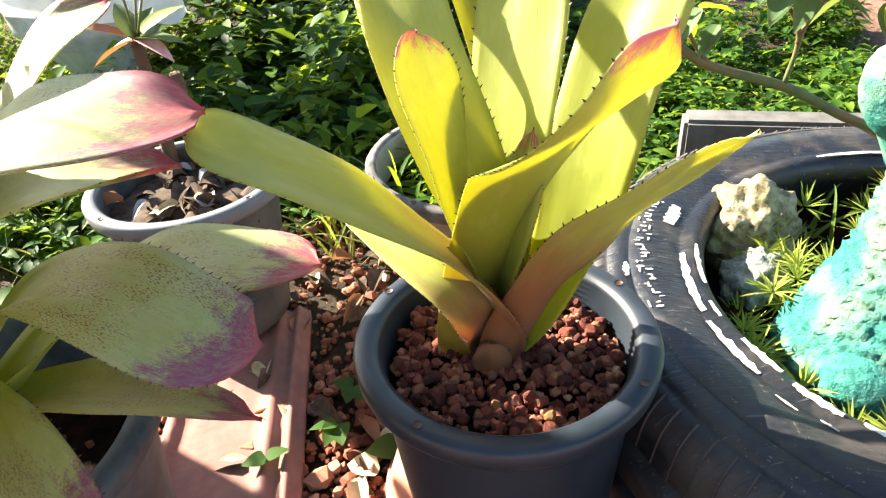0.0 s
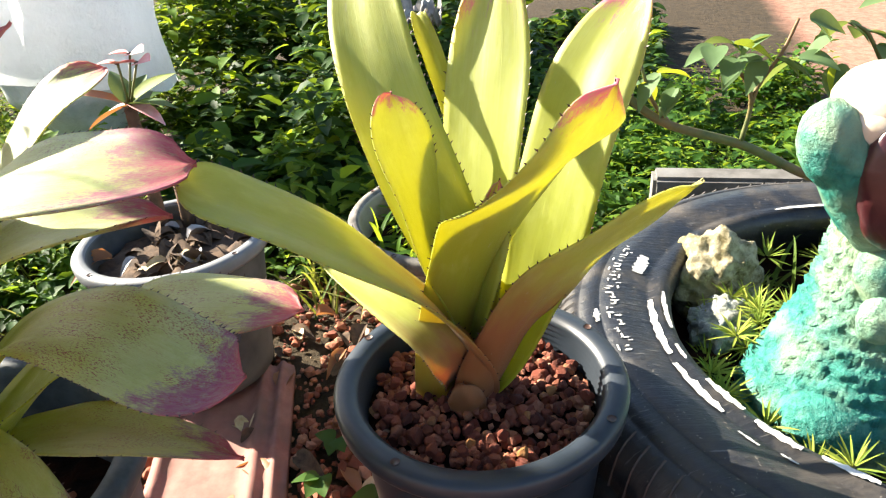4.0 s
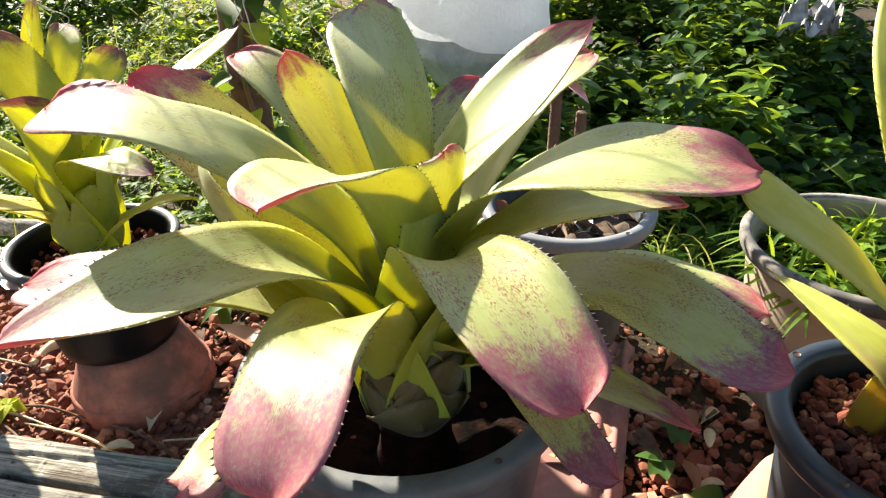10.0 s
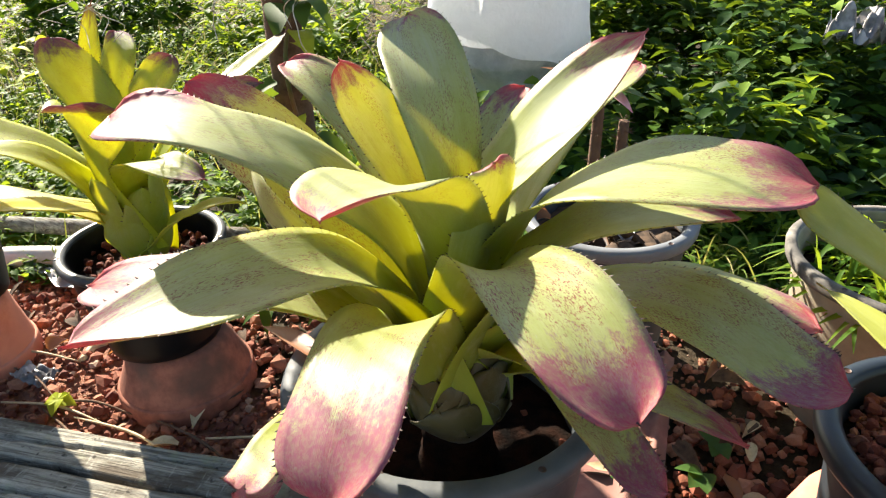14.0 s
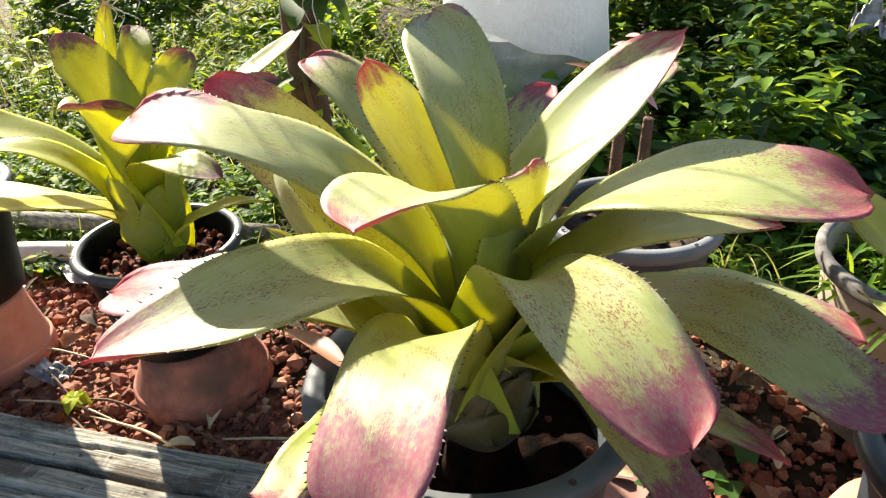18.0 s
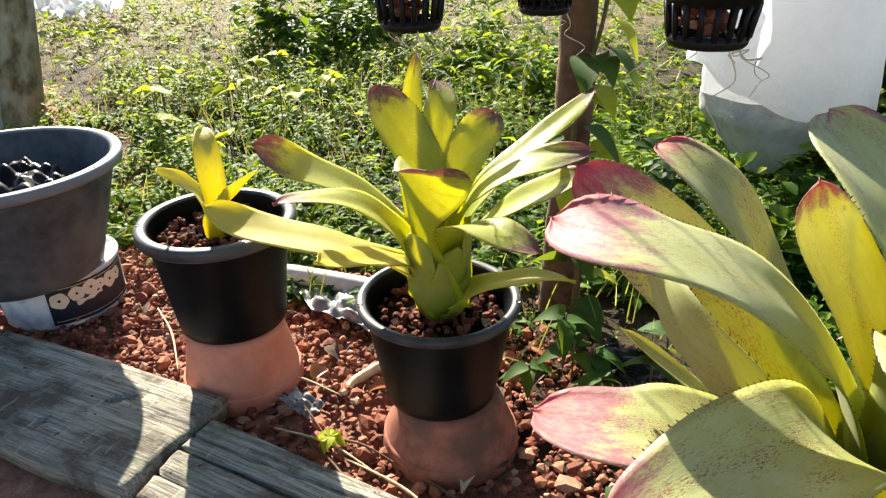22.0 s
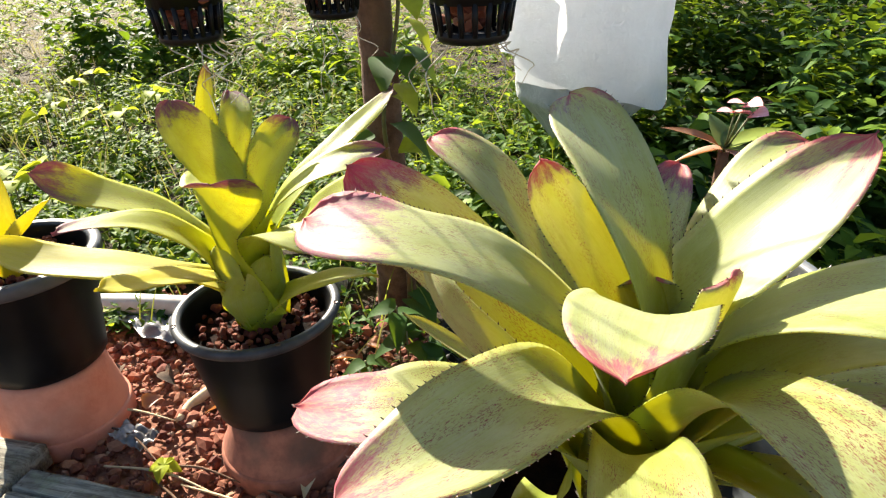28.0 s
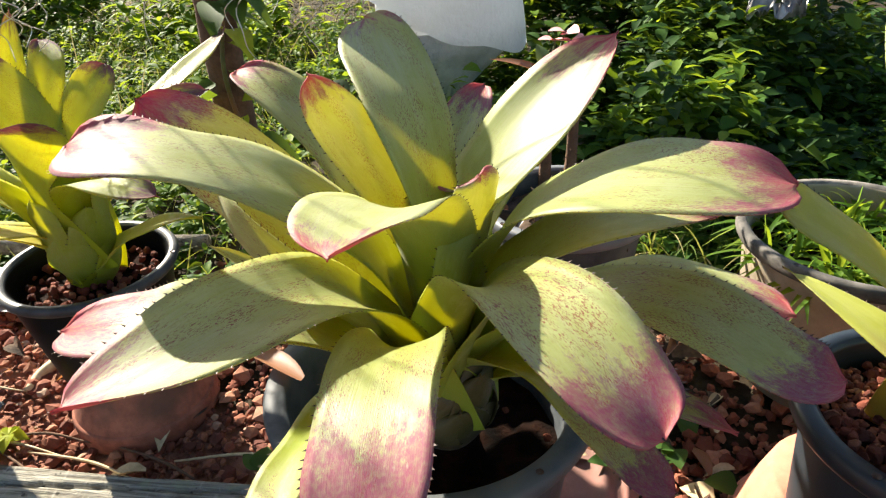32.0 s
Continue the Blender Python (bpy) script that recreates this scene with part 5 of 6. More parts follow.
v, f = blades(np.stack([TYRE[0] + r * np.cos(t), TYRE[1] + r * np.sin(t), np.full(n, 0.178)], 1), d, rng.uniform(0.05, 0.13, n), 0.006, 0.5, 6, 0.3, "blade")
solo("planter_grass", fast_mesh("planter_grass", v, f, M_GRASS, True), "loose grass blades in the tyre planter", "grass", kind="stuff")

# concrete edging behind the tyre
bm = box_bm(0.66, 0.05, 0.215, 0.006)
me = bpy.data.meshes.new("concrete_edging")
bm.to_mesh(me)
bm.free()
me.materials.append(M_CONCRETE)
solo("concrete_edging", me, "grey concrete edging slab behind the tyre", "edging", place=(0.69, 0.965, 0.1), turn=(0, 0, radians(-12)))

# ---------------------------------------------------------------- planks
def plank(corners, z0, thick, label, holes=()):
    """A weathered board with the given corners (near start, near end, far end, far start), split and uneven at its edges."""
    a, b, c, d = (np.array(q, float) for q in corners)
    nu, nv = 90, 22
    mid = (a + b + c + d) / 4
    ux = (b - a) / np.linalg.norm(b - a)
    turn = math.atan2(ux[1], ux[0])
    R = np.array([[math.cos(-turn), -math.sin(-turn)], [math.sin(-turn), math.cos(-turn)]])
    verts = []
    for layer in (1, 0):
        for i in range(nu + 1):
            for j in range(nv + 1):
                u, w = i / nu, j / nv
                p = (a * (1 - u) + b * u) * (1 - w) + (d * (1 - u) + c * u) * w
                q = R @ (p - mid)
                e = noise.noise(Vector((q[0] * 7, j * 0.02, 2.0 + z0))) * 0.006
                if j in (0, nv):
                    q[1] += e * 1.2
                z = thick * (1 if layer else 0)
                if layer:
                    z += noise.noise(Vector((q[0] * 2, q[1] * 60, 5))) * 0.0016 + noise.noise(Vector((q[0] * 4, q[1] * 5, 9))) * 0.003
                    crack = abs(q[1] - 0.012 * math.sin(q[0] * 5) - 0.25 * (d - a)[1] * 0.4)
                    if crack < 0.003:
                        z -= 0.008
                    edge = min(j, nv - j, (nu - i) * 1.0, i * 1.0)
                    if edge == 0:
                        z -= 0.003
                    for hx, hy, hr in holes:
                        if math.hypot(q[0] - hx, q[1] - hy) < hr:
                            z -= 0.02
                verts.append((q[0], q[1], z))
    m = (nu + 1) * (nv + 1)
    faces = []
    for i in range(nu):
        for j in range(nv):
            k = i * (nv + 1) + j
            faces.append((k, k + nv + 1, k + nv + 2, k + 1))
            faces.append((m + k, m + k + 1, m + k + nv + 2, m + k + nv + 1))
    for i in range(nu):
        k, e = i * (nv + 1), i * (nv + 1) + nv
        faces += [(k, m + k, m + k + nv + 1, k + nv + 1), (e, e + nv + 1, m + e + nv + 1, m + e)]
    for j in range(nv):
        k, e = j, nu * (nv + 1) + j
        faces += [(k, k + 1, m + k + 1, m + k), (e, m + e, m + e + 1, e + 1)]
    me = fast_mesh("plank", np.array(verts), faces, M_WOOD, True)
    return solo("plank", me, label, "plank", "planks edging the bed", place=(mid[0], mid[1], z0), turn=(0, 0, turn))


plank(((-2.15, -0.235), (-1.115, 0.085), (-1.172, 0.282), (-2.15, -0.02)), 0.012, 0.040, "broad grey weathered plank with nail holes", ((0.40, 0.055, 0.010), (0.375, 0.030, 0.009), (0.31, -0.05, 0.006)))
plank(((-1.100, 0.098), (-0.42, 0.255), (-0.47, 0.340), (-1.136, 0.178)), 0.006, 0.040, "grey weathered plank with a split edge")
plank(((-1.138, 0.184), (-0.47, 0.346), (-0.50, 0.395), (-1.152, 0.246)), 0.004, 0.042, "narrow grey weathered plank along the gravel")

# ---------------------------------------------------------------- pink ridged tile
verts, faces = [], []
nu, nv = 24, 40
for layer in (1, 0):
    for i in range(nu + 1):
        for j in range(nv + 1):
            w = -0.085 + 0.17 * j / nv
            ridge = 0.012 * math.exp(-(((w - 0.045) / 0.010) ** 2)) + 0.012 * math.exp(-(((w - 0.070) / 0.007) ** 2)) + 0.009 * math.exp(-(((w + 0.075) / 0.008) ** 2))
            verts.append((w, -0.21 + 0.42 * i / nu, (0.016 + ridge + 0.0012 * noise.noise(Vector((w * 60, i * 0.9, 0)))) * layer))
m = (nu + 1) * (nv + 1)
for i in range(nu):
    for j in range(nv):
        k = i * (nv + 1) + j
        faces += [(k, k + 1, k + nv + 2, k + nv + 1), (m + k, m + k + nv + 1, m + k + nv + 2, m + k + 1)]
for i in range(nu):
    k, e = i * (nv + 1), i * (nv + 1) + nv
    faces += [(k, k + nv + 1, m + k + nv + 1, m + k), (e, m + e, m + e + nv + 1, e + nv + 1)]
for j in range(nv):
    k, e = j, nu * (nv + 1) + j
    faces += [(k, m + k, m + k + 1, k + 1), (e, e + 1, m + e + 1, m + e)]
tile_mesh = fast_mesh("roof_tile", np.array(verts), faces, M_TILE, True)
solo("roof_tile", tile_mesh, "dusty pink ridged clay roof tile lying flat", "roof tile", place=(-0.262, 0.615, 0.004), turn=(0.0, 0.0, radians(8)))

# ---------------------------------------------------------------- tree trunk with vine, and hanging net pots
TRUNK = np.array([-0.955, 0.905])
trunk = thing("tree_trunk", (*TRUNK, 0), "slim brown trunk wrapped by a leafy vine", "tree")
line = spline([(*TRUNK, -0.03), (TRUNK[0] + 0.006, TRUNK[1] - 0.004, 0.35), (TRUNK[0] - 0.004, TRUNK[1] + 0.004, 0.8), (TRUNK[0] + 0.01, TRUNK[1], 1.7)], 40)
v, f = tube(line, [0.040, 0.033, 0.030, 0.027], 20)
v = np.array(v)
v += np.array([[noise.noise(Vector(q) * 22) * 0.004, noise.noise(Vector(q) * 22 + Vector((5, 5, 5))) * 0.004, 0] for q in v])
child("trunk", mesh_of("trunk", v, f, M_BARK), trunk)
vine = spline([(TRUNK[0] + 0.05, TRUNK[1] - 0.03, 0.0), (TRUNK[0] + 0.045, TRUNK[1] - 0.02, 0.2), (TRUNK[0] + 0.03, TRUNK[1] - 0.04, 0.4), (TRUNK[0] + 0.045, TRUNK[1] + 0.01, 0.62), (TRUNK[0] + 0.02, TRUNK[1] - 0.04, 0.9)], 40)
v, f = tube(vine, [0.005, 0.004, 0.003], 8)
child("vine_stem", mesh_of("vine_stem", v, f, M_STEM), trunk, "green vine stem")
for k in range(38):
    p = vine[int(len(vine) * ((k * 0.618) % 1))]
    a = rng.uniform(0, 6.28) if k % 3 == 1 else rng.uniform(-1.3, 0.7)
    d = np.array([math.cos(a), math.sin(a), rng.uniform(-0.35, 0.5)])
    L = rng.uniform(0.05, 0.105)
    v, f = blades([p + d * 0.02], [d], L, L * 0.62, 0.55, 8, 0.3, "heart")
    child("vine_leaf", fast_mesh("vine_leaf", v, f, M_BRIGHT if k % 3 == 0 else M_VINE, True), trunk)
bar = spline([(-1.35, 0.48, 1.30), (-0.95, 0.66, 1.31), (-0.45, 0.83, 1.30)], 20)
v, f = tube(bar, [0.012], 12)
solo("hanging_bar", mesh_of("hanging_bar", v, f, M_BARK), "thin wooden bar above, carrying the hanging pots", "bar")
for x, y, rr in ((-1.005, 0.558, 0.040), (-0.938, 0.775, 0.037), (-0.654, 0.675, 0.044)):
    zb, hh = 0.586, 0.100
    net = thing("net_pot", (x, y, zb), "black slotted plastic orchid pot hanging on wire", "net pot", "hanging net pots")
    ro, rb = rr * 1.32, rr
    v, f = lathe([(0.002, 0.0), (rb - 0.003, 0.0), (rb, 0.004), (rb + 0.001, 0.014), (rb - 0.003, 0.014), (rb - 0.004, 0.005), (0.002, 0.004)], (x, y, zb), 40)
    child("base", mesh_of("base", v, f, M_BLACK), net)
    v, f = lathe([(ro - 0.011, hh - 0.055), (ro - 0.007, hh - 0.055), (ro, hh - 0.004), (ro + 0.005, hh - 0.002), (ro + 0.004, hh), (ro - 0.003, hh), (ro - 0.011, hh - 0.055)], (x, y, zb), 40)
    child("collar", mesh_of("collar", v, f, M_BLACK), net)
    for k in range(18):
        a = 2 * math.pi * k / 18
        c, s = math.cos(a), math.sin(a)
        v, f = tube([(x + (rb - 0.001) * c, y + (rb - 0.001) * s, zb + 0.010), (x + (ro - 0.009) * c, y + (ro - 0.009) * s, zb + hh - 0.052)], [0.0036], 6)
        child("slat", mesh_of("slat", v, f, M_BLACK), net)
    bits = scatter_pebbles(np.stack([x + rng.normal(0, rb * 0.4, 40), y + rng.normal(0, rb * 0.4, 40), zb + 0.02 + rng.uniform(0, hh * 0.6, 40)], 1), rng.uniform(0.015, 0.03, 40))
    tagged(child("bark_fill", fast_mesh("bark_chips", *bits, M_LAVA_STUFF), net, "red bark chips"), kind="stuff")
    for k in range(7):
        a = rng.uniform(0, 6.28)
        q = np.array([x + rb * 0.7 * math.cos(a), y + rb * 0.7 * math.sin(a), zb + 0.012])
        o = np.array([math.cos(a), math.sin(a), 0]) * rng.uniform(0.0, 0.05)
        drop = rng.uniform(0.03, 0.14)
        pts = spline([q, q + o * 0.5 + [0, 0, -0.02]] + [q + o + [rng.normal(0, 0.012), rng.normal(0, 0.012), -drop * u] for u in (0.4, 0.6, 0.8, 1.0)], 22)
        v, f = tube(pts, [0.0010, 0.0008, 0.0005], 6)
        child("root", mesh_of("root", v, f, M_ROOT), net, "pale hanging orchid root")
    for k in range(3):
        a = 2 * math.pi * k / 3 + 0.4
        t = min(1, max(0, (x + 1.35) / 0.9))
        by = 0.48 + 0.35 * t
        v, f = tube([(x + ro * math.cos(a), y + ro * math.sin(a), zb + hh - 0.004), (x, by, 1.30)], [0.0011], 5)
        child("wire", mesh_of("wire", v, f, M_SPINE), net)

# ---------------------------------------------------------------- concrete post and far things
POST_BASE = Vector((-3.33, 0.655, 0.0))
LEAN = Matrix.Rotation(radians(9), 3, Vector((-0.95, 0.3, 0)).normalized())
bm = box_bm(0.26, 0.26, 2.2, 0.012)
me = bpy.data.meshes.new("concrete_post")
bm.to_mesh(me)
bm.free()
me.materials.append(M_POST)
solo("concrete_post", me, "square lichen-mottled concrete post leaning over", "post", place=POST_BASE + LEAN @ Vector((0, 0, 1.08)), turn=(LEAN @ Matrix.Rotation(radians(38), 3, "Z")).to_euler())

# ---------------------------------------------------------------- plastic sack
BAG = np.array([-0.835, 1.66])
verts, faces = [], []
nu, nv = 60, 46
for j in range(nv + 1):
    w = 0.58 * j / nv
    z = 0.10 + 0.98 * w
    bulge = 0.80 + 0.26 * math.sin(math.pi * min(1, w * 1.2)) ** 0.6 if w < 0.8 else 1.0
    bulge *= min(1.0, 0.25 + 5.0 * w) if w < 0.15 else 1.0
    for i in range(nu):
        a = 2 * math.pi * i / nu
        r = 0.138 * bulge * (1 + 0.06 * math.sin(3 * a + 9 * w)) + 0.018 * noise.noise(Vector((math.cos(a) * 3, math.sin(a) * 3, z * 7))) + 0.010 * noise.noise(Vector((math.cos(a) * 9, math.sin(a) * 9, z * 15)))
        verts.append((BAG[0] + r * 1.22 * math.cos(a), BAG[1] + r * 0.85 * math.sin(a), z))
faces = [(j * nu + i, j * nu + (i + 1) % nu, (j + 1) * nu + (i + 1) % nu, (j + 1) * nu + i) for j in range(nv) for i in range(nu)]
faces.append(tuple(range(nu))[::-1])
sack = thing("plastic_sack", (*BAG, 0.1), "cloudy white translucent polythene sack standing in weeds", "sack")
cut = 16
faces.append(tuple(range(nv * nu, (nv + 1) * nu)))
child("sack_body", mesh_of("sack_body", verts[cut * nu:], [tuple(i - cut * nu for i in f) for f in faces if min(f) >= cut * nu], M_BAG), sack)
child("sack_bottom", mesh_of("sack_bottom", verts[: (cut + 1) * nu], [f for f in faces if max(f) < (cut + 1) * nu], M_BAG_LOW), sack, "see-through lower part, given a solid grey")
verts, faces = [], []
for i in range(31):
    a = radians(-160 + 170 * i / 30)
    for j in range(8):
        w = j / 7
        r = 0.172 + 0.015 * w + 0.012 * noise.noise(Vector((a * 3, w * 3, 4)))
        z = 0.62 - w * (0.30 + 0.07 * math.cos(a) + 0.02 * noise.noise(Vector((a * 2, 0, 8))))
        verts.append((BAG[0] + r * 1.2 * math.cos(a), BAG[1] + r * 0.9 * math.sin(a), z))
faces = [(i * 8 + j, i * 8 + j + 1, (i + 1) * 8 + j + 1, (i + 1) * 8 + j) for i in range(30) for j in range(7)]
child("outer_flap", mesh_of("outer_flap", verts, faces, M_BAG), sack, "loose outer sheet with a straight hem")

# ---------------------------------------------------------------- crown of thorns
euph = thing("crown_of_thorns", (-0.385, 0.925, 0), "thorny brown-stemmed plant with coral flowers", "flowering plant")
for pts in ([(-0.385, 0.925, 0.0), (-0.382, 0.92, 0.2), (-0.378, 0.92, 0.40)], [(-0.375, 0.93, 0.05), (-0.345, 0.925, 0.22), (-0.338, 0.915, 0.36)]):
    line = spline(pts, 18)
    v, f = tube(line, [0.011, 0.010, 0.008], 10)
    stem = child("stem", mesh_of("stem", v, f, M_BARK), euph, "spiny brown stem")
    pv, pf = [], []
    for k in range(150):
        c = line[rng.integers(2, len(line))]
        d = sphere_dirs(1, -0.2, 0.6)[0]
        s = np.cross(d, [0, 0, 1.0]) * 0.0009
        b = len(pv)
        pv += [c + d * 0.007 + s, c + d * 0.007 - s, c + d * 0.007 + [0, 0, 0.0012], c + d * 0.020]
        pf += [(b, b + 1, b + 3), (b + 1, b + 2, b + 3), (b + 2, b, b + 3)]
    tagged(child("thorns", fast_mesh("thorns", np.array(pv), pf, M_BARK), stem), kind="stuff")
for k, (d, L, mat) in enumerate((((-0.7, -0.2, 0.35), 0.10, M_LEAF_DRY), ((0.8, 0.1, 0.55), 0.085, M_MOSS), ((0.9, -0.3, 0.1), 0.08, M_ROSE), ((-0.4, 0.5, 0.6), 0.07, M_ROSE), ((-0.9, 0.1, -0.3), 0.075, M_LEAF_DRY), ((0.6, -0.4, -0.1), 0.07, M_FLOWER), ((0.2, 0.6, 0.5), 0.06, M_ROSE))):
    v, f = blades([(-0.378, 0.92, 0.405)], [d], L, 0.026, 0.15, 8, 0.4)
    child("leaf", fast_mesh("leaf", v, f, mat, True), euph)
for x, y, z in ((-0.370, 0.905, 0.462), (-0.350, 0.915, 0.460), (-0.360, 0.925, 0.470)):
    v, f = tube([(-0.378, 0.92, 0.40), (x, y, z)], [0.0016], 6)
    fl = child("flower", mesh_of("flower", v, f, M_STEM), euph, "coral-pink two-petalled flower")
    for sgn in (-1, 1):
        v, f = blades([(x, y, z)], [(sgn, -0.5, 0.25)], 0.026, 0.036, 0.1, 6, 0.2, "heart")
        child("petal", fast_mesh("petal", v, f, M_FLOWER, True), fl)
    v, f = lathe([(0.0005, 0.003), (0.003, 0.002), (0.003, 0.0)], (x, y - 0.002, z), 10)
    child("eye", mesh_of("eye", v, f, M_MAROON), fl)

# ---------------------------------------------------------------- rose branch
rose = thing("rose_bush", (0.70, 0.86, 0.0), "arching green rose branch with dull leaves", "rose bush")
main = spline([(0.70, 0.86, -0.01), (0.62, 0.82, 0.18), (0.521, 0.80, 0.269), (0.467, 0.80, 0.299), (0.396, 0.80, 0.337), (0.309, 0.80, 0.367), (0.261, 0.80, 0.401), (0.235, 0.81, 0.43)], 40)
v, f = tube(main, [0.0065, 0.006, 0.0055, 0.0045], 10)
child("branch", mesh_of("branch", v, f, M_STEM), rose)
twigs = [[(0.396, 0.80, 0.338), (0.401, 0.80, 0.391), (0.38, 0.80, 0.428), (0.356, 0.80, 0.438)], [(0.401, 0.80, 0.385), (0.408, 0.80, 0.41), (0.428, 0.80, 0.444), (0.44, 0.80, 0.48)], [(0.70, 0.86, 0.0), (0.62, 0.84, 0.3), (0.53, 0.80, 0.445), (0.496, 0.80, 0.472)], [(0.72, 0.86, 0.0), (0.62, 0.82, 0.35), (0.55, 0.80, 0.52)], [(0.31, 0.80, 0.367), (0.285, 0.80, 0.40), (0.27, 0.80, 0.44)]]
for tw in twigs:
    line = spline(tw, 16)
    v, f = tube(line, [0.0030, 0.0018], 8)
    child("twig", mesh_of("twig", v, f, M_STEM), rose)
k = 0
for x, z in ((0.312, 0.411), (0.29, 0.43), (0.412, 0.463), (0.423, 0.437), (0.407, 0.436), (0.378, 0.441), (0.372, 0.457), (0.482, 0.455), (0.452, 0.478), (0.533, 0.445), (0.493, 0.425), (0.351, 0.455), (0.448, 0.436), (0.496, 0.472), (0.515, 0.46), (0.27, 0.42), (0.55, 0.50)):
    for j in range(2):
        k += 1
        a = rng.uniform(0, 6.28)
        d = np.array([math.cos(a), math.sin(a) * 0.6, rng.uniform(-0.7, 0.1)])
        L = rng.uniform(0.030, 0.046)
        v, f = blades([(x, 0.80, z)], [d], L, L * 0.66, 0.3, 7, 0.35)
        child("leaf", fast_mesh("leaf", v, f, M_BRIGHT if k % 9 == 4 else M_ROSE, True), rose)

# ---------------------------------------------------------------- pipe, sheet and litter
line = spline([(-1.62, 0.50, 0.03), (-1.45, 0.60, 0.035), (-1.22, 0.70, 0.03)], 16)
v, f = tube(line, [0.022], 20)
solo("pipe", mesh_of("pipe", v, f, M_PVC), "dirty pale plastic pipe on the ground", "pipe")
line = spline([(-1.72, 0.62, 0.05), (-1.40, 0.72, 0.055), (-1.05, 0.86, 0.04)], 16)
v, f = tube(line, [0.018], 20)
solo("old_timber", mesh_of("old_timber", v, f, M_WOOD), "grey rotten timber pole behind the pots", "pole")
verts, faces = [], []
nu, nv = 46, 30
for i in range(nu + 1):
    for j in range(nv + 1):
        u, w = i / nu, j / nv
        x, y = -1.42 + 0.46 * u, 0.56 + 0.12 * w + 0.02 * u
        z = 0.018 + 0.022 * abs(noise.noise(Vector((x * 9, y * 26, 0)))) + 0.022 * abs(noise.noise(Vector((x * 24, y * 40, 4))))
        verts.append((x + 0.02 * noise.noise(Vector((x * 12, y * 12, 7))), y + 0.03 * noise.noise(Vector((x * 10, y * 10, 3))), z))
faces = [(i * (nv + 1) + j, (i + 1) * (nv + 1) + j, (i + 1) * (nv + 1) + j + 1, i * (nv + 1) + j + 1) for i in range(nu) for j in range(nv)]
solo("plastic_sheet", mesh_of("plastic_sheet", verts, faces, M_RAG), "crumpled dirty plastic sheet between the pots", "sheet")


def litter(name, pts, radii, material, label, flat=1.0):
    v, f = tube(spline(pts, 16), radii, 8)
    solo(name, mesh_of(name, v, f, material), label, name.replace("_", " "))


litter("dry_strip", [(-1.040, 0.560, 0.05), (-1.075, 0.515, 0.02), (-1.085, 0.47, 0.012), (-1.075, 0.435, 0.010)], [0.005, 0.009, 0.009, 0.006], M_STRAW, "curved pale dry leaf strip on gravel")
for k, (x, y) in enumerate(((-1.10, 0.36), (-1.0, 0.33), (-0.96, 0.36), (-0.85, 0.34), (-0.75, 0.37), (-1.16, 0.40), (-0.93, 0.30), (-0.66, 0.42), (-0.60, 0.45), (-1.45, 0.33), (-1.40, 0.37))):
    a = rng.uniform(-0.5, 0.6)
    L = rng.uniform(0.05, 0.13)
    p = np.array([x, y, 0.014])
    d = np.array([math.cos(a), math.sin(a), 0.0])
    litter("twig", [p - d * L, p + [0, 0.01, 0.006], p + d * L + [0, 0, 0.002]], [0.0014, 0.0022, 0.001], M_STRAW if k % 2 else M_BARK, "dry grass stalk lying on gravel")
v, f = blades([(-0.49, 0.352, 0.264)], [(-0.8, 0.25, 0.02)], 0.11, 0.026, 0.1, 10, 0.7)
solo("dead_leaf", fast_mesh("dead_leaf", v, f, M_LEAF_DRY, True), "rusty brown dead leaf over the grey pot's rim", "dead leaf")
for k in range(120):
    x, y = rng.uniform(-0.55, 0.15), rng.uniform(0.50, 1.0)
    if k > 80:
        x, y = rng.uniform(-1.6, -0.5), rng.uniform(0.35, 0.75)
    a = rng.uniform(0, 6.28)
    v, f = blades([(x, y, 0.016)], [(math.cos(a), math.sin(a), 0.15)], rng.uniform(0.03, 0.07), rng.uniform(0.012, 0.03), 0.3, 5, 1.0)
    solo("dry_leaf", fast_mesh("dry_leaf", v, f, (M_DEBRIS, M_LEAF_DRY, M_DEBRIS, M_STRAW)[k % 4], True), "curled dry leaf on the ground", "dry leaf", "fallen leaves")
for x, y, L in ((-0.130, 0.60, 0.035), (-0.205, 0.555, 0.028), (-0.055, 0.565, 0.040), (-0.12, 0.66, 0.03), (-0.62, 0.40, 0.04), (-0.60, 0.50, 0.04)):
    sp = thing("seedling", (x, y, 0), "low seedling with round dark green leaves", "seedling", "seedlings in gravel")
    v, f = tube([(x, y, 0), (x, y, 0.035)], [0.0014], 6)
    child("stem", mesh_of("stem", v, f, M_STEM), sp)
    for k in range(3):
        a = rng.uniform(0, 6.28)
        v, f = blades([(x, y, 0.035)], [(math.cos(a), math.sin(a), 0.25)], L, L * 0.8, 0.2, 8, 0.2, "heart")
        child("leaf", fast_mesh("leaf", v, f, M_VINE, True), sp)

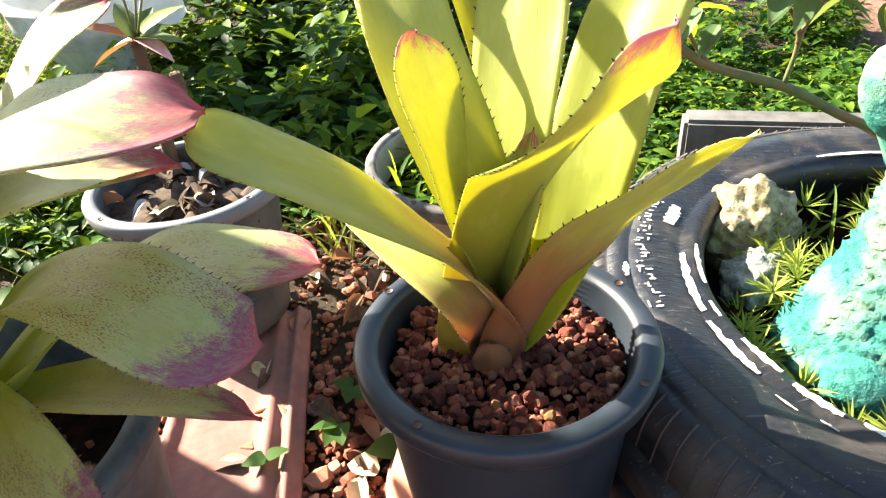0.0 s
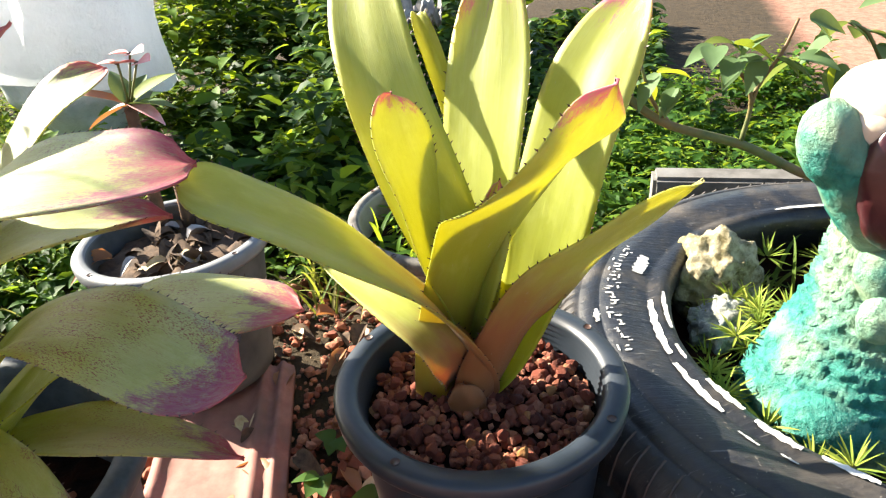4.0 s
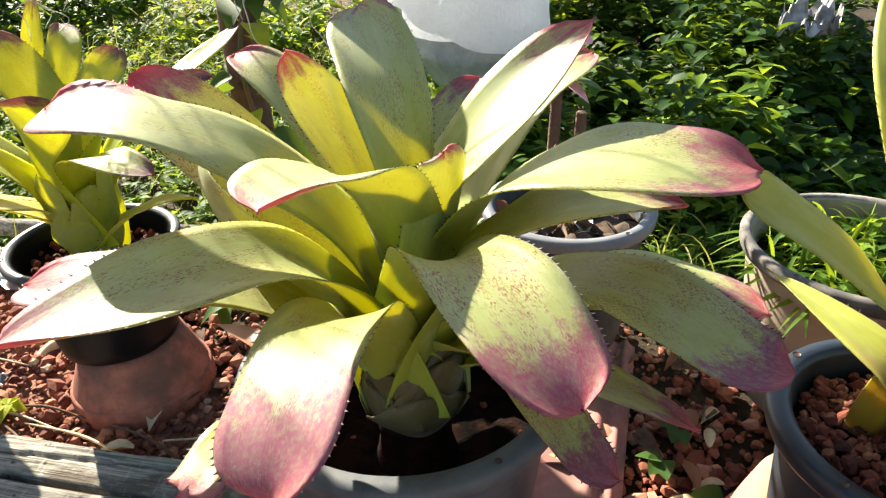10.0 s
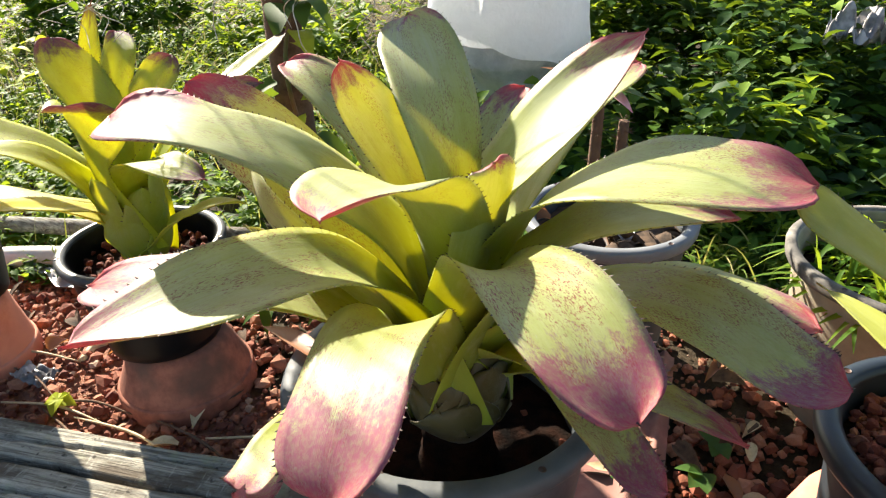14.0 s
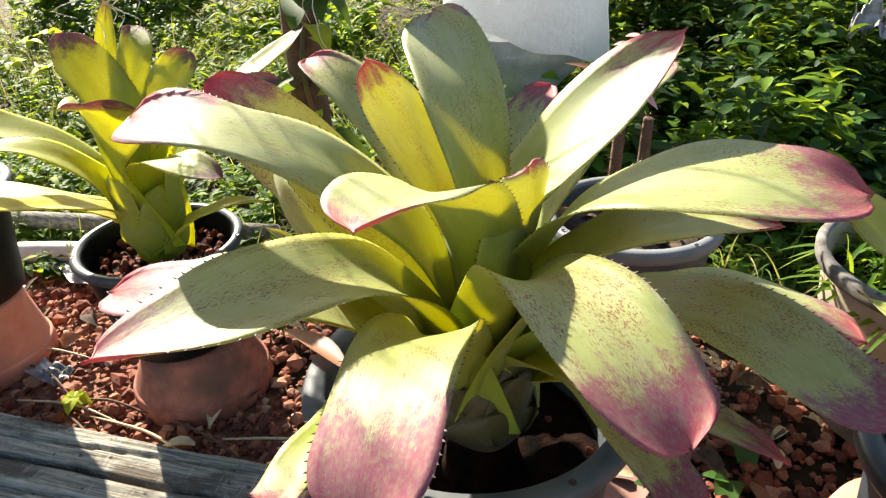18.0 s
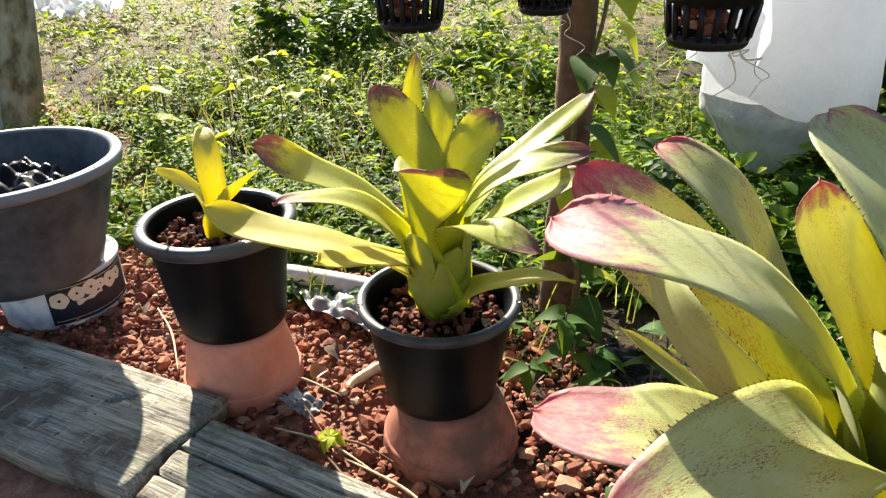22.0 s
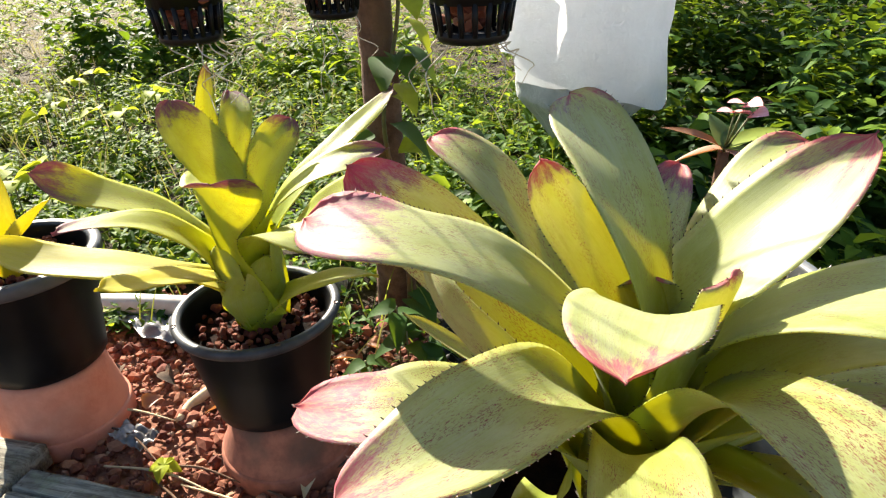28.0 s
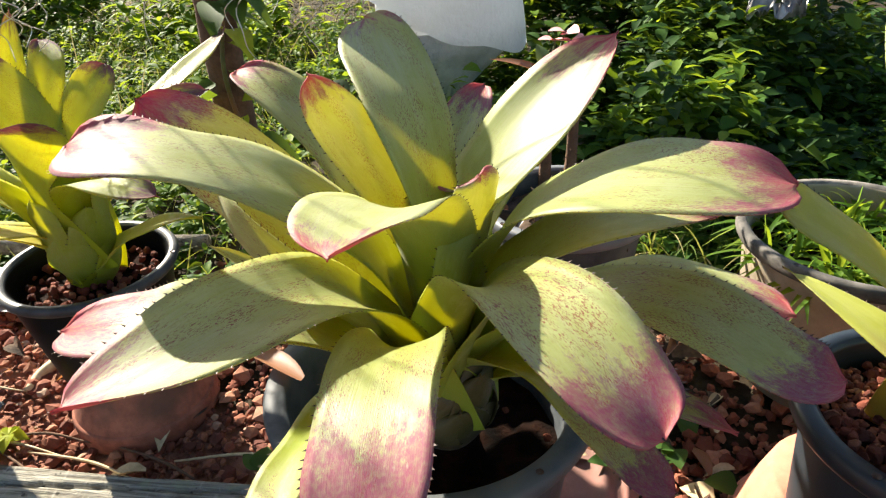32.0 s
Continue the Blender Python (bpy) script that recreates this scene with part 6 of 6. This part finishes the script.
# ---------------------------------------------------------------- weeds
def ground_cover(name, n, region, height, leaf_len, leaf_w, material, label, steps=3, shape="leaf", per=6, bend=0.35, low=-0.1, high=0.8):
    """Many small sprigs: each a few leaves set up a short leaning stem."""
    x0, x1, y0, y1 = region[:4]
    x, y = rng.uniform(x0, x1, n), rng.uniform(y0, y1, n)
    if len(region) > 4:
        keep = region[4](x, y)
        x, y = x[keep], y[keep]
    freq = 3.0 if "shrub" in name else 5.5
    gap = np.array([noise.noise(Vector((a * freq, b * freq, len(name)))) for a, b in zip(x, y)])
    keep = gap > (rng.uniform(-0.25, 0.30, len(x)) if "sunny" in name or "far" in name else rng.uniform(-0.4, 0.15, len(x)))
    x, y = x[keep], y[keep]
    n = len(x)
    clump = np.array([0.30 + 1.15 * max(0, 0.5 + 1.0 * noise.noise(Vector((a * 3.2, b * 3.2, 1)))) for a, b in zip(x, y)])
    hgt = (height(x, y) if callable(height) else height) * clump * rng.uniform(0.35, 1.0, n)
    roots, dirs, lens, wids = [], [], [], []
    lean = rng.normal(0, 0.3, (n, 2))
    for k in range(per):
        u = rng.uniform(0.25, 1.0, n)
        roots.append(np.stack([x + lean[:, 0] * hgt * u, y + lean[:, 1] * hgt * u, hgt * u], 1) + rng.normal(0, 0.006, (n, 3)))
        dirs.append(sphere_dirs(n, low, high))
        s = rng.uniform(0.45, 1.45, n)
        lens.append(leaf_len * s)
        wids.append(leaf_w * s)
    roots = np.concatenate(roots)
    roots[:, 2] = np.maximum(roots[:, 2], 0.004)
    v, f = blades(roots, np.concatenate(dirs), np.concatenate(lens), np.concatenate(wids), bend, steps, 0.3, shape)
    return solo(name, fast_mesh(name, v, f, material, True), label, "weeds", kind="stuff")


def behind(x, y):
    """The weedy bed behind the row of pots."""
    clear = ((x > -0.56) | (y > 1.02)) & ((y > 1.06) | (x > 0.10) | (x < -0.45)) & (np.hypot(x + 0.328, y - 0.832) > 0.14) & (np.hypot(x - 0.058, y - 0.845) > 0.16) & (np.hypot(x - 0.493, y - 0.552) > 0.375)
    return clear & (y > 0.80 - 0.10 * x + 0.25 * np.clip(-x - 0.85, -0.4, 0.0) - 0.16 * np.clip(-x - 1.0, 0, 2)) & (x < 0.82 + 0.3 * (y - 1.0))


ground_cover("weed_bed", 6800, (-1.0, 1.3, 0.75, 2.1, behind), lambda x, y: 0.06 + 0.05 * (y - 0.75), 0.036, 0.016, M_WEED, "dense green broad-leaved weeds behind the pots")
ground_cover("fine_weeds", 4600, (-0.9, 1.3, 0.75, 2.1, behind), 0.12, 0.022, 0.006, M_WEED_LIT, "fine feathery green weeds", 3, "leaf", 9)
ground_cover("dark_shrubs", 5200, (-1.0, 1.3, 1.25, 3.2, lambda x, y: (x < 0.42 + 0.3 * (y - 1.2)) & (np.hypot((x + 0.80), (y - 1.66)) > 0.24)), lambda x, y: np.clip(0.10 + 0.42 * (y - 1.2), 0.1, 0.75) * np.clip((0.40 - x) / 0.5, 0.15, 1), 0.060, 0.027, M_SHRUB, "thick leafy green shrubs behind, coloured dark for shade", 3, "leaf", 8)
# lit-coloured shoots stand in for sun catching the shrubs
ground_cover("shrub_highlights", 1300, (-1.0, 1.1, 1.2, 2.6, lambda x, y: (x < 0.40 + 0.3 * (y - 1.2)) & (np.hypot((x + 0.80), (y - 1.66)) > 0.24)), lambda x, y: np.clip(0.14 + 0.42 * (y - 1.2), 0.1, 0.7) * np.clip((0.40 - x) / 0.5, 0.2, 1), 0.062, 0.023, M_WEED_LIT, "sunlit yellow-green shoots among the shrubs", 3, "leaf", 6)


def left_bed(x, y):
    return (y > 0.66 - 0.24 * (-x - 1.0)) & (np.hypot(x + 3.33, y - 0.66) > 0.22) & (np.hypot(x + 1.735, y - 0.25) > 0.22)


# sunlit patches come from the brighter leaf copy, dimmer ones from M_WEED
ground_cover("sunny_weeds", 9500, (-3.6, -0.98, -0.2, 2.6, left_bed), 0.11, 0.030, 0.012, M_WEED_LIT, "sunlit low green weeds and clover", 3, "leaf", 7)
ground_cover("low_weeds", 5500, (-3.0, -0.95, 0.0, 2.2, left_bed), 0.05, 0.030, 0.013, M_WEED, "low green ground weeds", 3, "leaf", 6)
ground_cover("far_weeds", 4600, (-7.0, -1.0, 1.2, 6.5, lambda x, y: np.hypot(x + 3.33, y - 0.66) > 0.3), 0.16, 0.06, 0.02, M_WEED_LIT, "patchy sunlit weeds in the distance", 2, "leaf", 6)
n = 2600
gx2, gy2 = rng.uniform(-3.4, -0.7, n), rng.uniform(0.2, 2.6, n)
ok = left_bed(gx2, gy2)
gx2, gy2 = gx2[ok], gy2[ok]
n = len(gx2)
v, f = blades(np.stack([gx2, gy2, np.zeros(n)], 1), np.stack([rng.normal(0, 0.4, n), rng.normal(0, 0.4, n), np.ones(n)], 1), rng.uniform(0.06, 0.20, n), 0.0035, 0.3, 5, 0.3, "blade")
solo("tall_grass", fast_mesh("tall_grass", v, f, M_GRASS, True), "thin upright grass stalks among weeds", "grass", kind="stuff")
n = 5200
gx2, gy2 = rng.uniform(-7.0, -1.6, n), rng.uniform(1.0, 6.0, n)
v, f = blades(np.stack([gx2, gy2, np.zeros(n)], 1), np.stack([rng.normal(0, 0.7, n), rng.normal(0, 0.7, n), np.ones(n)], 1), rng.uniform(0.08, 0.26, n), 0.005, 0.5, 4, 0.3, "blade")
solo("dry_grass", fast_mesh("dry_grass", v, f, M_DRYGRASS, True), "bleached dry grass in the distance", "grass", kind="stuff")
n = 420
a, r = rng.uniform(0, 6.28, n), 0.12 * np.sqrt(rng.uniform(size=n))
d = sphere_dirs(n, 0.1, 1.0)
v, f = blades(np.stack([POT_G[0] + r * np.cos(a), POT_G[1] + r * np.sin(a), np.full(n, 0.215)], 1), d, rng.uniform(0.04, 0.13, n), rng.uniform(0.005, 0.011, n), 0.5, 5, 0.3)
solo("pot_weeds", fast_mesh("pot_weeds", v, f, M_WEED_LIT, True), "lanky green weeds growing in the tan pot", "weeds", kind="stuff")
ground_cover("tall_weeds", 260, (-3.75, -3.05, 2.0, 2.7), 0.42, 0.085, 0.03, M_WEED, "taller dark green weeds in the distance", 4, "leaf", 12)
ground_cover("tall_far_weeds", 200, (-2.5, -1.8, 2.1, 2.7), 0.34, 0.07, 0.024, M_WEED_LIT, "taller sunlit weeds in the distance", 4, "leaf", 12)
n = 420
sx3, sy3 = rng.uniform(-4.6, -1.3, n), rng.uniform(0.9, 3.0, n)
v, f = blades(np.stack([sx3, sy3, np.zeros(n)], 1), np.stack([rng.normal(0, 0.6, n), rng.normal(0, 0.6, n), np.ones(n)], 1), rng.uniform(0.18, 0.42, n), 0.004, 0.35, 6, 0.3, "blade")
solo("straw_stalks", fast_mesh("straw_stalks", v, f, M_DRYGRASS, True), "thin bleached straw stalks among weeds", "grass", kind="stuff")
# bright heart-leaved seedlings in the far weeds
for k in range(16):
    x, y = rng.uniform(-2.9, -2.0), rng.uniform(0.75, 1.5)
    z = rng.uniform(0.12, 0.22)
    sp = thing("seedling", (x, y, 0), "tall seedling with bright yellow-green heart leaves", "seedling", "bright seedlings")
    v, f = tube([(x, y, 0), (x + 0.01, y, z)], [0.002], 6)
    child("stem", mesh_of("stem", v, f, M_STEM), sp)
    for j in range(3):
        a = rng.uniform(0, 6.28)
        v, f = blades([(x + 0.01, y, z)], [(math.cos(a), math.sin(a), 0.15)], 0.066, 0.052, 0.35, 6, 0.3, "heart")
        child("leaf", fast_mesh("leaf", v, f, M_BRIGHT, True), sp)

# dark broad-leaved seedlings in the shade by the purple-tipped plant
for x, y, z, L in ((-0.80, 0.70, 0.10, 0.065), (-0.775, 0.725, 0.08, 0.06), (-0.85, 0.645, 0.06, 0.05), (-0.83, 0.72, 0.13, 0.06), (-0.74, 0.68, 0.07, 0.05), (-0.69, 0.76, 0.10, 0.06), (-0.70, 0.84, 0.12, 0.07), (-0.60, 0.80, 0.10, 0.06)):
    sp = thing("seedling", (x, y, 0), "dark green seedling with broad drooping leaves", "seedling", "dark seedlings")
    v, f = tube([(x, y, 0), (x, y, z)], [0.0018], 6)
    child("stem", mesh_of("stem", v, f, M_STEM), sp)
    for j in range(5):
        a = rng.uniform(0, 6.28)
        v, f = blades([(x, y, z * rng.uniform(0.7, 1.0))], [(math.cos(a), math.sin(a), 0.2)], L, L * 0.55, 0.7, 8, 0.3, "heart")
        child("leaf", fast_mesh("leaf", v, f, M_VINE if j % 3 else M_WEED, True), sp)
# bright sprig and silver wrapper on the gravel
sp = thing("seedling", (-0.998, 0.344, 0), "tiny bright yellow-green seedling in gravel", "seedling", "bright seedlings")
v, f = tube([(-0.998, 0.344, 0), (-0.998, 0.344, 0.03)], [0.0013], 6)
child("stem", mesh_of("stem", v, f, M_STEM), sp)
for j in range(4):
    a = j * 1.6 + 0.4
    v, f = blades([(-0.998, 0.344, 0.03)], [(math.cos(a), math.sin(a), 0.1)], 0.026, 0.024, 0.5, 7, 0.3, "heart")
    child("leaf", fast_mesh("leaf", v, f, M_BRIGHT, True), sp)


def crumple(name, centre, sx, sy, height, rough, material, label, category, n=26):
    """A crumpled thin sheet lying on the ground."""
    verts = []
    for i in range(n + 1):
        for j in range(n + 1):
            x, y = (i / n - 0.5) * sx, (j / n - 0.5) * sy
            q = Vector((x * rough, y * rough, centre[0] * 3))
            verts.append((centre[0] + x + 0.12 * sx * noise.noise(q * 0.7), centre[1] + y + 0.12 * sy * noise.noise(q * 0.7 + Vector((9, 0, 0))), centre[2] + height * abs(noise.noise(q)) + 0.5 * height * abs(noise.noise(q * 2.3))))
    faces = [(i * (n + 1) + j, (i + 1) * (n + 1) + j, (i + 1) * (n + 1) + j + 1, i * (n + 1) + j + 1) for i in range(n) for j in range(n)]
    return solo(name, mesh_of(name, verts, faces, material), label, category)


crumple("wrapper", (-1.105, 0.374, 0.012), 0.075, 0.035, 0.02, 45, M_RAG, "crumpled silver-grey wrapper on gravel", "wrapper")
crumple("plastic_film", (-5.55, 1.95, 0.06), 0.55, 0.45, 0.18, 6, M_BAG, "crumpled white plastic film in the distance", "plastic film")
crumple("grey_rag", (-0.02, 1.86, 0.30), 0.13, 0.12, 0.12, 20, M_RAG, "grey rag caught in the shrubs", "rag")
crumple("black_film", (-0.73, 0.79, 0.012), 0.16, 0.10, 0.05, 16, M_BLACK, "black plastic film half buried by the weeds", "plastic film")

# long loose grass between the back pots
n = 260
gx3, gy3 = rng.uniform(-0.22, 0.30, n), rng.uniform(0.98, 1.20, n)
ok = (np.hypot(gx3 - POT_G[0], gy3 - POT_G[1]) > 0.165) & (np.hypot(gx3 - POT_C[0], gy3 - POT_C[1]) > 0.14) & (np.hypot(gx3 - TYRE[0], gy3 - TYRE[1]) > 0.375)
gx3, gy3 = gx3[ok], gy3[ok]
n = len(gx3)
v, f = blades(np.stack([gx3, gy3, np.zeros(n)], 1), np.stack([rng.normal(0, 0.5, n), rng.normal(0, 0.5, n), np.ones(n)], 1), rng.uniform(0.12, 0.30, n), 0.005, 0.55, 7, 0.3, "blade")
solo("loose_grass", fast_mesh("loose_grass", v, f, M_GRASS, True), "long loose grass blades between the pots", "grass", kind="stuff")
crumple("black_film", (POT_F[0], POT_F[1], 0.262), 0.20, 0.18, 0.075, 13, M_BLACK, "black plastic film crumpled inside the grey pot", "plastic film")
